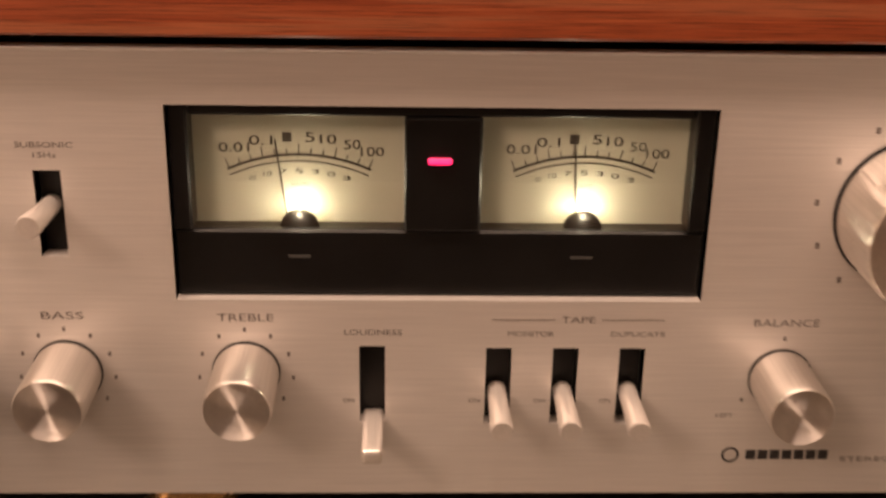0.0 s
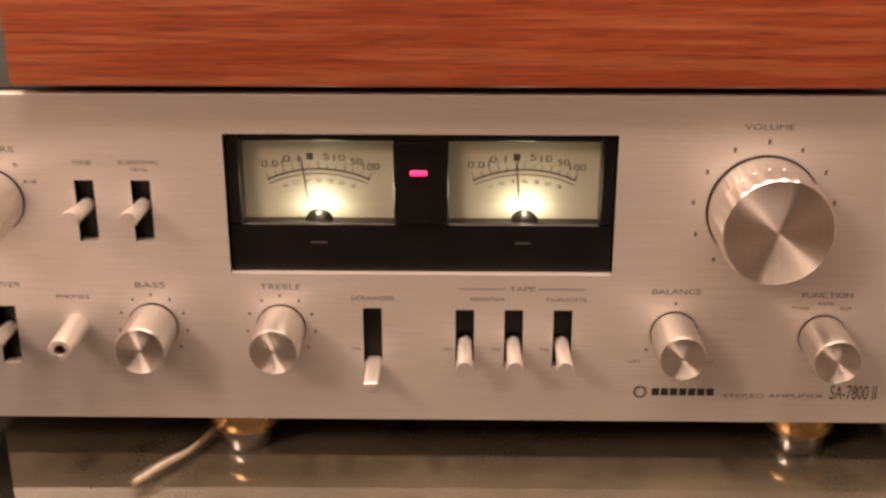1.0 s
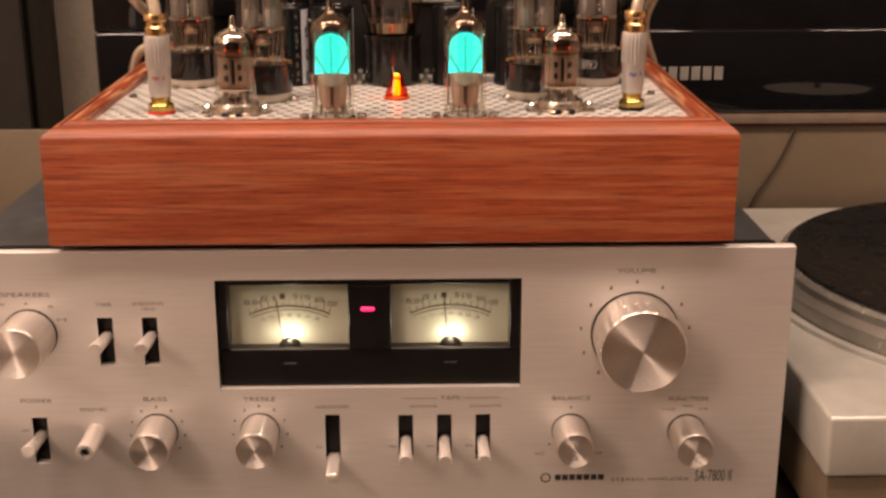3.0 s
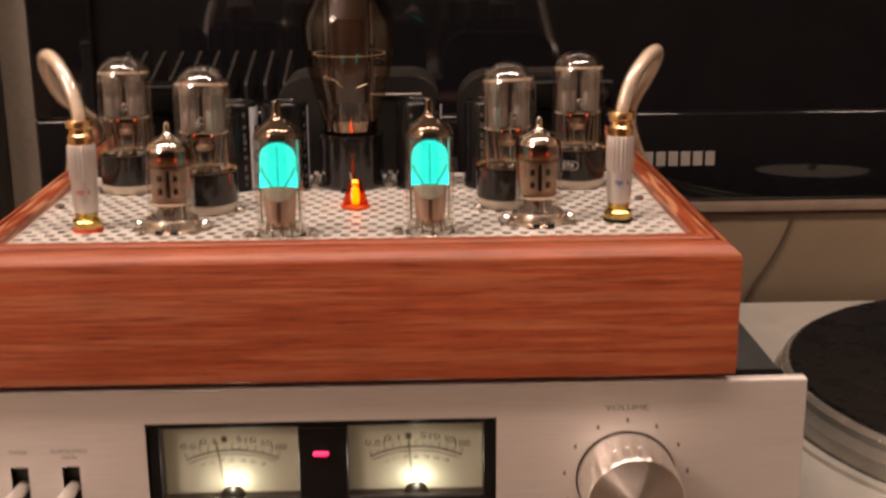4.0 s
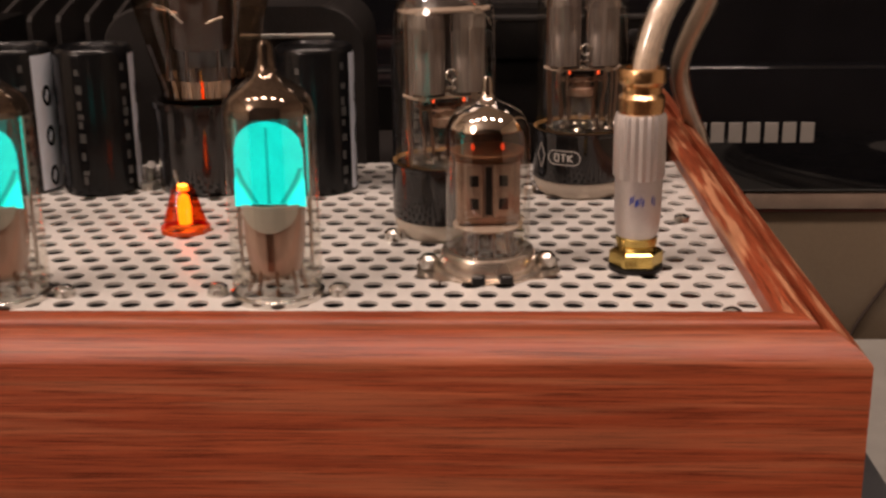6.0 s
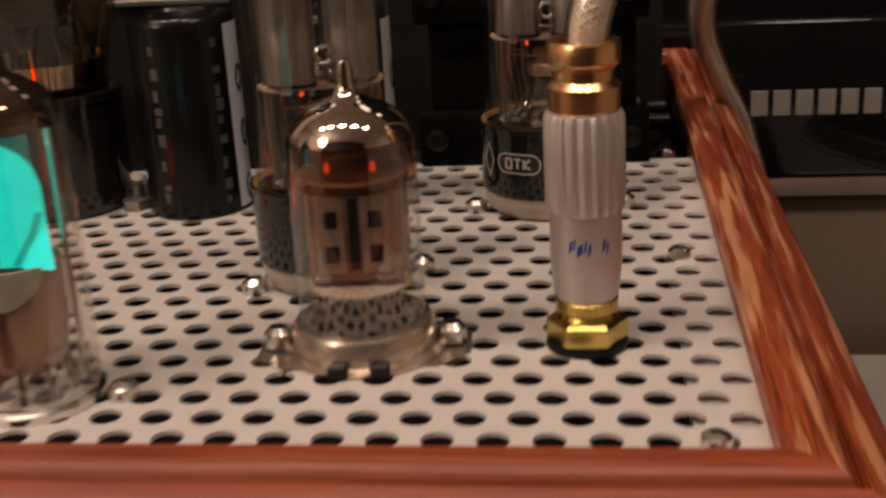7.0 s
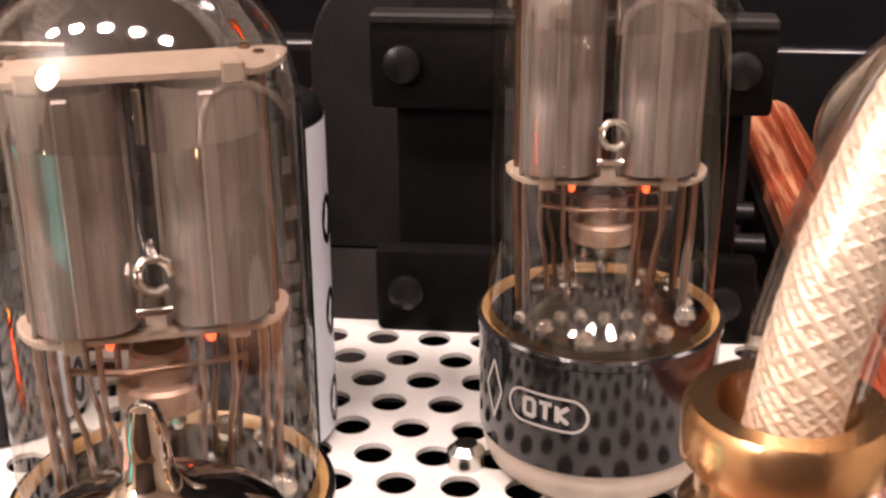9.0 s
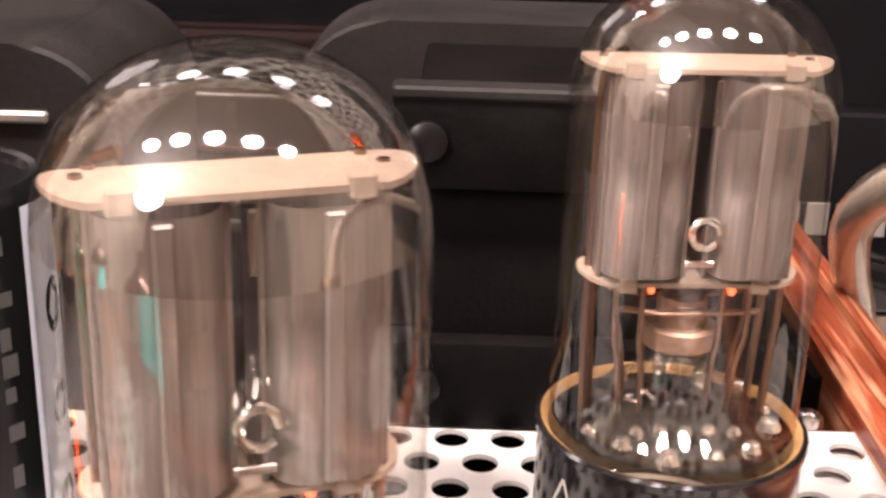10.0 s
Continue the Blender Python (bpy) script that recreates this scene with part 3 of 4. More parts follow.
def rail(side):
    bm = bmesh.new()
    ends = []
    for e in (0, 1):
        ring = []
        for d, z in RAIL:
            if side == "front":
                p = ((BX0 + d, BX1 - d)[e], BY0 + d, z)
            elif side == "back":
                p = ((BX0 + d, BX1 - d)[e], BY1 - d, z)
            elif side == "left":
                p = (BX0 + d, (BY0 + d, BY1 - d)[e], z)
            else:
                p = (BX1 - d, (BY0 + d, BY1 - d)[e], z)
            ring.append(bm.verts.new(p))
        ends.append(ring)
    n = len(RAIL)
    for k in range(n):
        bm.faces.new((ends[0][k], ends[0][(k + 1) % n], ends[1][(k + 1) % n], ends[1][k]))
    bm.faces.new(ends[0])
    bm.faces.new(ends[1])
    return bm


def perforated(x0, x1, y0, y1, z, th, pitch, hole, ox, oy):
    """A sheet with round holes in staggered rows: six-sided cells round each hole, then straight borders."""
    rp = pitch * 0.8487
    f = rp / pitch * 2 / math.sqrt(3)
    verts, faces = [], []
    seen = {}
    def v(x, y, zz):
        x, y = min(max(x, x0), x1), min(max(y, y0), y1)
        key = (round(x, 2), round(y, 2), zz)
        if key not in seen:
            seen[key] = len(verts)
            verts.append((x, y, zz))
        return seen[key]
    N = 18
    r0, r1 = int((y0 - oy) / rp) - 1, int((y1 - oy) / rp) + 2
    hexa = [(x, y * f) for x, y in ((0, pitch / math.sqrt(3)), (-pitch / 2, pitch / math.sqrt(12)), (-pitch / 2, -pitch / math.sqrt(12)), (0, -pitch / math.sqrt(3)), (pitch / 2, -pitch / math.sqrt(12)), (pitch / 2, pitch / math.sqrt(12)))]
    for row in range(r0, r1):
        cy = oy + row * rp
        off = ox + (row % 2) * pitch / 2
        for k in range(int((x0 - off) / pitch) - 2, int((x1 - off) / pitch) + 3):
            cx = off + k * pitch
            if cx < x0 - pitch or cx > x1 + pitch or cy < y0 - pitch or cy > y1 + pitch:
                continue
            inside = x0 + hole + 0.3 < cx < x1 - hole - 0.3 and y0 + hole + 0.3 < cy < y1 - hole - 1.5
            corner = [(cx + a, cy + b) for a, b in hexa]
            if not inside:
                f = []
                for c in corner:
                    q = v(*c, z)
                    if q not in f:
                        f.append(q)
                if len(f) > 2:
                    faces.append(f)
                continue
            circ = [(cx + hole * math.cos(radians(90 + 360 * i / N)), cy + hole * math.sin(radians(90 + 360 * i / N))) for i in range(N)]
            top = []
            for p in circ:
                top.append(len(verts))
                verts.append((p[0], p[1], z))
            low = []
            for p in circ:
                low.append(len(verts))
                verts.append((p[0], p[1], z - th))
            hx = [v(*c, z) for c in corner]
            for s in range(6):
                i0 = s * 3
                faces.append([hx[s], hx[(s + 1) % 6], top[(i0 + 3) % N], top[(i0 + 2) % N], top[i0 + 1], top[i0]])
            for i in range(N):
                faces.append([top[i], top[(i + 1) % N], low[(i + 1) % N], low[i]])
    me = bpy.data.meshes.new("perforated_plate")
    me.from_pydata([tuple(c * U for c in p) for p in verts], [], [f for f in faces if len(set(f)) == len(f)])
    me.validate()
    me.materials.append(M_PLATE)
    return new("perforated_plate", me)


def tube_amp():
    t = thing("tube_amplifier", (0, 0, 0), "open tube amplifier in a reddish mahogany box on the silver amplifier", "amplifier")
    part("front_board", rail("front"), M_WOODX, t, "reddish mahogany front board")
    part("back_board", rail("back"), M_WOODX, t)
    part("side_board", rail("left"), M_WOODY, t)
    part("side_board", rail("right"), M_WOODY, t)
    pl = perforated(BX0 + 14, BX1 - 14, BY0 + 14, 161.6, PLATE_Z, 0.7, 7.6, 2.38, 5.05, 14.1)
    pl.parent = t
    tagged(pl, "pale grey perforated metal plate")
    part("plate_ledge", box(BX1 - 25.5, BX1 - 16, BY0 + 16, 160, 201.8, 204.5), M_LEDGE, t, "metal ledge under the plate")
    part("plate_ledge", box(BX0 + 16, BX0 + 25.5, BY0 + 16, 160, 201.8, 204.5), M_LEDGE, t, "metal ledge under the plate")
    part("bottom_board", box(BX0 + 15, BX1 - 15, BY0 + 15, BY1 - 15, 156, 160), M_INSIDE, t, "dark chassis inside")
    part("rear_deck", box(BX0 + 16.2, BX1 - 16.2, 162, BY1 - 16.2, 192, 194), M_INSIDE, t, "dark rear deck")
    part("lining", box(BX1 - 17.6, BX1 - 16.1, 178, BY1 - 16, 193, 206.5), M_TRAFO, t, "black inner lining")
    part("lining", box(BX0 + 16.1, BX0 + 17.6, 178, BY1 - 16, 193, 206.5), M_TRAFO, t, "black inner lining")
    part("lining", box(BX0 + 18, 132, BY1 - 19.8, BY1 - 16.1, 193, 212.2), M_TRAFO, t, "black inner lining")
    for x in (-120, 140):
        for y in (22, 262):
            part("foot", lathe([(8, 148), (9, 149), (9, 155.6)], 24, at=(x, y, 0), close=True), M_BLACK, t)
    for x, y in ((144.6, 93), (146, 164), (-126, 93), (144.8, 20), (-125.6, 20)):
        part("screw", lathe([(2.3, 0), (2.1, 1.2), (1.2, 1.8), (0, 1.9)], 16, at=(x, y, PLATE_Z)), M_STEEL, t)
    for x in (-10, 26.5):
        part("bracket", rod([(x, 131, PLATE_Z), (x, 131, PLATE_Z + 5), (x + 1.0, 129, PLATE_Z + 7.5)], 1.4, 10, lathe([(3.4, 0), (3.2, 2.2), (0, 2.6)], 6, at=(x, 129, PLATE_Z))), M_RIM, t, "small steel bracket")
    for x, y in ((147.5, 196), (147.5, 212)):
        part("terminal", lathe([(4.4, 0), (4.4, 6), (2.2, 8), (2.2, 13), (0, 13.5)], 20, "x", (x - 12, y, 207)), M_BLACK, t, "black terminal nut")
    return t


tube_amp()


def blob(r, at, bm=None, tall=1.0, n=8):
    """A small rounded bead."""
    return lathe([(0, -r * tall), (r * 0.7, -r * tall * 0.7), (r, 0), (r * 0.7, r * tall * 0.7), (0, r * tall)], n, at=at, bm=bm)


def mica_card(z, half, width, lift):
    """A thin card with rounded ends that curl up a little, and notches along its sides."""
    card = [(sx * (half - 3.4) + 3.4 * math.cos(a), width * math.sin(a)) for sx, a in [(1, radians(-80 + 20 * i)) for i in range(9)] + [(-1, radians(100 + 20 * i)) for i in range(9)]]
    fresh = bmesh.new()
    lo, hi = [], []
    for x, y in card:
        up = lift * max(0.0, (abs(x) - half + 4.0) / 4.0) ** 2
        lo.append(fresh.verts.new((x, y, z + up)))
        hi.append(fresh.verts.new((x, y, z + 0.5 + up)))
    fresh.faces.new(lo)
    fresh.faces.new(hi)
    for k in range(len(card)):
        fresh.faces.new((lo[k], lo[(k + 1) % len(card)], hi[(k + 1) % len(card)], hi[k]))
    for x in (-half + 4.6, half - 4.6):
        fresh = box(x - 0.9, x + 0.9, -width - 0.3, -width + 0.9, z - 0.5, z + 1.3, 0.2, 1, fresh)
    return fresh


def anode_shell(cx):
    """A flattened anode can with a pressed rib and two side wings."""
    fresh = bmesh.new()
    rings = []
    for z in (37.4, 38.1, 45.0, 45.6, 49.0, 49.6, 56.3, 57.1):
        press = 0.35 if z in (45.6, 49.0) else 0.0
        ring = []
        for k in range(28):
            a = 2 * math.pi * k / 28
            c, d = math.cos(a), math.sin(a)
            x = 4.3 * math.copysign(abs(c) ** 0.6, c)
            y = (5.4 - press) * math.copysign(abs(d) ** 0.75, d)
            ring.append(fresh.verts.new((cx + x, y, z)))
        rings.append(ring)
    for a, b in zip(rings, rings[1:]):
        for k in range(28):
            fresh.faces.new((a[k], a[(k + 1) % 28], b[(k + 1) % 28], b[k]))
    for y in (-5.9, 5.3):
        fresh = box(cx - 0.7, cx + 0.7, y, y + 0.6, 37.6, 56.9, 0.2, 1, fresh)
    for s in (-1, 1):
        fresh = box(cx + s * 4.2 - 0.25, cx + s * 4.2 + 0.25, -3.0, 3.0, 36.8, 57.3, 0.1, 1, fresh)
    return fresh


def octal_shape():
    """Prototype of an octal tube; heights from the plate."""
    t = new("octal_tube")
    soc = part("socket", lathe([(11.6, 0), (13.0, 1.4), (13.6, 3.4), (13.6, 4.8), (12, 5.0)], 40), M_CERAMIC, t, "beige ceramic socket")
    for s in (-1, 1):
        part("socket_screw", lathe([(2.4, 0), (2.3, 2.0), (1.4, 2.8), (0, 2.9)], 14, at=(s * 15.6, -3, 0)), M_STEEL, soc)
    part("base", lathe([(12.9, 4.2), (14.0, 5.2), (14.1, 18.2), (14.4, 18.5), (14.4, 19.3), (13.9, 19.5), (13.3, 18.9), (12.9, 16.5)], 56), M_BAKE, t, "black bakelite base")
    part("base_rim", lathe([(12.95, 18.6), (13.3, 19.25), (13.8, 19.6)], 56), M_CEMENT, t, "amber cement round the glass")
    part("dome", lathe([(13.0, 54.6), (12.8, 56.8), (12.1, 59.4), (10.8, 61.8), (8.9, 63.8), (6.6, 65.3), (4.0, 66.3), (1.8, 66.7), (0, 66.8)], 64), M_FILM, t, "silvery glass dome").visible_shadow = False
    g = part("envelope", lathe([(12.5, 15), (13.0, 19), (13.0, 54.6)], 56), M_GLASS, t, "clear glass envelope")
    g.visible_shadow = False
    for s in (-1, 1):
        part("anode", anode_shell(s * 5.3), M_ANODE, t, "grey metal anode")
    part("mica", mica_card(36.0, 11.2, 4.0, 0.5), M_MICA, t, "pale mica spacer card")
    part("mica", mica_card(57.4, 12.2, 3.8, 0.6), M_MICA, t, "pale mica spacer card")
    # rods, leads and the heater cage below the lower card
    posts = None
    for x, y in ((-9.9, 0.4), (9.9, -0.4), (-9.0, 2.4), (9.0, 2.2)):
        posts = rod([(x, y, 58.6), (x, y, 30.5), (x * 0.97, y, 25.0), (x * 0.95, y, 18.0)], 0.46, 8, posts)
    part("support_post", posts, M_WIRE, t, "copper support posts")
    wires = None
    for k, x in enumerate((-7.4, -6.2, -4.8, -3.6, 3.4, 4.7, 6.0, 7.3)):
        y = (-2.6, 1.8, -3.0, 2.2)[k % 4]
        wires = rod([(x, y, 37.0), (x, y, 30.5 - 0.5 * (k % 3)), (x * 0.9, y * 0.9, 27.0), (x * 0.84, y * 0.8, 21.5)], 0.3, 6, wires)
    for y in (-2.8, 2.8):
        wires = rod([(-7.2, y, 33.4), (-2.6, y * 0.9, 32.6), (2.6, y * 0.9, 32.8), (7.2, y, 33.2)], 0.34, 6, wires)
    part("lead_wire", wires, M_WIRE, t, "thin copper lead wires")
    part("inner_collar", lathe([(3.6, 28.4), (3.9, 28.7), (3.9, 30.6), (3.5, 30.9), (2.6, 30.9), (2.6, 33.4), (2.2, 33.8)], 28), M_ANODEB, t, "brown insulating collar")
    part("getter_flag", box(-1.5, 1.5, -5.0, -4.6, 38.6, 39.3, 0.1, 1, rod([(0.2 + 1.4 * math.cos(a * 0.7), -5.2, 42.2 + 1.5 * math.sin(a * 0.7)) for a in range(9)], 0.42, 8, rod([(0.2, -5.2, 57.2), (0.2, -5.2, 53.0)], 0.35, 6))), M_STEEL, t, "small getter ring and flag")
    beads = None
    for k in range(11):
        a = -2.75 + 0.47 * k
        beads = blob(0.85 + 0.25 * (k % 3), (10.2 * math.cos(a), 10.2 * math.sin(a), 20.0 + 0.5 * (k % 2)), beads)
    for k in range(5):
        beads = blob(0.8, (-5.0 + 2.5 * k, -6.4 + 0.5 * (k % 2), 21.2), beads)
    part("glass_bead", beads, M_BEAD, t, "bright pinched glass beads")
    part("stem", lathe([(10.6, 17.5), (10.2, 20.2), (7.4, 22.8), (4.6, 24.4), (3.8, 26.8), (3.8, 28.4), (0, 28.6)], 36), M_CLEAR, t, "pressed glass stem").visible_shadow = False
    part("heater", blob(0.4, (-3.9, -2.4, 35.3), blob(0.46, (4.3, -2.4, 35.3), None, 1.5), 1.5), M_HEATER, t, "glowing heater ends")
    return t


def noval_shape():
    t = new("small_tube")
    soc = part("socket", lathe([(12.8, 0), (13, 0.6), (11.6, 1.2), (11.4, 4.6), (10.8, 5.4), (8.6, 5.2)], 40), M_TIN, t, "bright metal socket ring")
    part("socket_flange", prism([(-17, -4), (-12, -9), (12, -9), (17, -4), (17, 4), (12, 9), (-12, 9), (-17, 4)], 0, 1.0), M_TIN, soc)
    fl = soc.children[0]
    fl.rotation_euler = (radians(-90), 0, 0)
    fl.location = (0, 0, 0.0003)
    for s in (-1, 1):
        part("socket_screw", lathe([(2.4, 0), (2.3, 2.2), (1.4, 3.2), (0, 3.3)], 14, at=(s * 14, 0, 0.8)), M_STEEL, soc)
    part("socket_slot", box(-4.5, -1.5, -13.4, -11.2, 0.2, 2.4, 0.3, 1, box(2.0, 5.0, -13.4, -11.2, 0.2, 2.4, 0.3, 1)), M_BLACK, soc)
    g = part("envelope", lathe([(8.2, 3.0), (9.8, 4.6), (10.0, 7), (10.0, 31.5), (9.7, 35)], 48), M_CLEAR, t, "clear glass envelope")
    g.visible_shadow = False
    part("getter", lathe([(9.5, 34.6), (9.0, 36.4), (7.8, 38.2), (5.9, 39.5), (3.8, 40.4), (2.3, 41.1), (1.5, 42.2), (1.3, 43.6), (1.3, 45.0), (0.8, 46.4), (0, 46.9)], 48), M_GETTER, t, "mirror silver getter dome")
    part("getter_haze", lathe([(9.7, 28.0), (9.72, 33.2), (9.6, 35.05)], 48), thin_glass("amber_haze", (0.62, 0.36, 0.22)), t, "brown translucent getter edge").visible_shadow = False
    an = box(-7.4, 7.4, -3.6, 3.6, 12, 28.5, 0.8, 1)
    for s in (-1, 1):
        an = box(s * 3.4 - 2.4, s * 3.4 + 2.4, -4.3, 4.3, 13.5, 27, 0.6, 1, an)
    a = part("anode", an, M_ANODEB, t, "brown grey anode box")
    wn = None
    for s in (-1, 1):
        for z in (16, 21.5):
            wn = box(s * 3.4 - 1.0, s * 3.4 + 1.0, -4.5, -4.2, z, z + 2.6, bm=wn)
    part("anode_window", box(-0.7, 0.7, -4.0, -3.5, 14.5, 26, bm=wn), M_BLACK, a, "dark slots in the anode")
    part("mica", lathe([(0, 11.2), (8.4, 11.2), (8.4, 11.6), (0, 11.6)], 16, bm=lathe([(0, 29), (8.6, 29), (8.6, 29.4), (0, 29.4)], 16)), M_MICA, t, "mica discs")
    w = None
    for k in range(9):
        a = 2 * math.pi * k / 9
        w = rod([(6.4 * math.cos(a), 6.4 * math.sin(a), 3), (5.4 * math.cos(a), 5.4 * math.sin(a), 11)], 0.5, 6, w)
    part("pin_wire", w, M_WIRE, t, "copper pin wires")
    part("heater", lathe([(0.01, 29.5), (0.5, 30), (0.4, 31), (0.01, 31.4)], 10, at=(-3.6, -2, 0), bm=lathe([(0.01, 29.5), (0.5, 30), (0.4, 31), (0.01, 31.4)], 10, at=(3.4, -2, 0))), M_HEATER, t, "glowing heater ends")
    part("button_stem", lathe([(9.4, 4.4), (8.6, 7.2), (6.0, 8.0), (0, 8.0)], 36), M_GLASS, t).visible_shadow = False
    return t


def eye_shape():
    t = new("indicator_tube")
    soc = part("socket", lathe([(10.6, 0), (10.6, 1.2), (9.6, 1.8)], 36), M_STEEL, t, "flat metal socket ring")
    for s in (-1, 1):
        part("socket_screw", lathe([(2.5, 0), (2.3, 1.8), (1.3, 2.6), (0, 2.7)], 14, at=(s * 13.8, 0, 0)), M_STEEL, soc)
    g = part("envelope", lathe([(8.6, 0.8), (10.0, 2.6), (10.2, 6), (10.2, 41), (9.9, 43.5)], 48), M_CLEAR, t, "clear glass envelope")
    g.visible_shadow = False
    d = part("getter", lathe([(9.95, 42.2), (9.6, 44.6), (8.4, 46.6), (6.0, 48.3), (3.4, 49.8), (2.2, 51.6), (1.7, 54), (1.7, 56.6), (1.0, 57.8), (0, 58)], 48), M_GETTERDARK, t, "smoky dark getter dome")
    # screen: an arched plate, curved forward, with its fan and two bright corners
    def arch(hw, z0, z1, yb, bm=None, n=22):
        fresh = bmesh.new()
        rows = []
        for i in range(n + 1):
            x = -hw + 2 * hw * i / n
            top = z1 - hw * 0.9 + 0.9 * math.sqrt(max(0.0, hw * hw - x * x))
            y = yb + 1.6 * (x / hw) ** 2
            rows.append((fresh.verts.new((x, y, z0)), fresh.verts.new((x, y, top))))
        for a, b in zip(rows, rows[1:]):
            fresh.faces.new((a[0], b[0], b[1], a[1]))
        return join(bm, fresh)
    s = part("screen", arch(7.6, 22.4, 40.9, -4.6), M_CYAN, t, "glowing cyan indicator screen")
    for sg in (-1, 1):
        fresh = bmesh.new()
        vs = [fresh.verts.new(p) for p in ((sg * 7.9, -3.3, 21.6), (sg * 3.8, -4.6, 22.3), (sg * 5.7, -4.2, 25.6), (sg * 7.7, -3.3, 28.4))]
        fresh.faces.new(vs)
        part("screen_corner", fresh, M_CYANHI, s, "bright corner of the screen")
        fresh = bmesh.new()
        pts = ((sg * 7.4, 30.2), (sg * 6.3, 27.4), (sg * 4.4, 24.4), (sg * 3.2, 22.5))
        lo = [fresh.verts.new((x, -4.75 + 1.6 * (x / 7.6) ** 2, z)) for x, z in pts]
        hi = [fresh.verts.new((x - sg * 0.9, -4.75 + 1.6 * ((x - sg * 0.9) / 7.6) ** 2, z + 0.25)) for x, z in pts]
        for k in range(3):
            fresh.faces.new((lo[k], lo[k + 1], hi[k + 1], hi[k]))
        part("screen_shade", fresh, M_CYANLO, s, "darker edge of the fan")
    fresh = bmesh.new()
    fresh.faces.new([fresh.verts.new(p) for p in ((-0.35, -4.72, 22.6), (0.35, -4.72, 22.6), (0.2, -4.72, 39.6), (-0.2, -4.72, 39.6))])
    part("screen_shade", fresh, M_CYANLO, s, "dark centre line of the screen")
    part("cup", lathe([(4.4, 5.4), (5.6, 6.4), (6.3, 9.5), (6.8, 14), (7.0, 22.1), (6.6, 22.3)], 36), M_CUP, t, "brown metal cathode cup")
    fresh = bmesh.new()
    prev = None
    for i in range(21):
        x = -6.5 + 13.0 * i / 20
        y = -math.sqrt(7.35 ** 2 - x * x)
        low = 22.3 - 5.8 * math.sqrt(max(0.0, 1 - (x / 6.5) ** 2))
        row = (fresh.verts.new((x, y, low)), fresh.verts.new((x, y, 22.35)))
        if prev:
            fresh.faces.new((prev[0], row[0], row[1], prev[1]))
        prev = row
    part("shield", fresh, M_SHIELD, t, "pale half round shield")
    part("cup_seam", box(-0.9, 0.9, -7.15, -6.4, 7.5, 16.6, 0.3, 1), M_WIRE, t, "dark seam of the cup")
    part("glass_foot", lathe([(8.2, 0.6), (9.8, 1.6), (10.15, 3.4), (9.2, 5.6), (6.5, 6.4), (0, 6.2)], 40), M_CLEAR, t, "thick pressed glass foot").visible_shadow = False
    part("side_post", rod([(-8.0, 1, 6), (-8.0, 1, 42)], 0.5, 6, rod([(8.0, 1, 6), (8.0, 1, 42)], 0.5, 6)), M_STEEL, t)
    w = None
    for k in range(9):
        a = 2 * math.pi * k / 9
        w = rod([(6.6 * math.cos(a), 6.6 * math.sin(a), 1.5), (5.2 * math.cos(a), 5.2 * math.sin(a), 8)], 0.5, 6, w)
    part("pin_wire", w, M_WIRE, t, "copper pin wires")
    return t


def place(proto, spots, label, category, group):
    tagged(proto, label, category, group)
    for i, (x, y, turn) in enumerate(spots):
        m = pose(x * U, y * U, PLATE_Z * U, 0, 0, turn)
        if i == 0:
            proto.matrix_basis = m
        else:
            copy_thing(proto, m)
    return proto


OCTALS = [(119.4, 126.6, 4), (81.4, 84.5, 20), (-55.8, 82.5, -6), (-100.4, 128.6, 4)]
oc = place(octal_shape(), OCTALS, "tall clear glass octal tube on a black base", "vacuum tube", "octal tubes on the plate")
place(noval_shape(), [(92.4, 52.0, 4), (-66.2, 49.5, -3)], "small clear tube with a silver top in a metal socket", "vacuum tube", "small tubes on the plate")
place(eye_shape(), [(44.8, 33.6, 0), (-17.8, 32.4, 0)], "indicator tube with a glowing cyan screen", "vacuum tube", "indicator tubes on the plate")


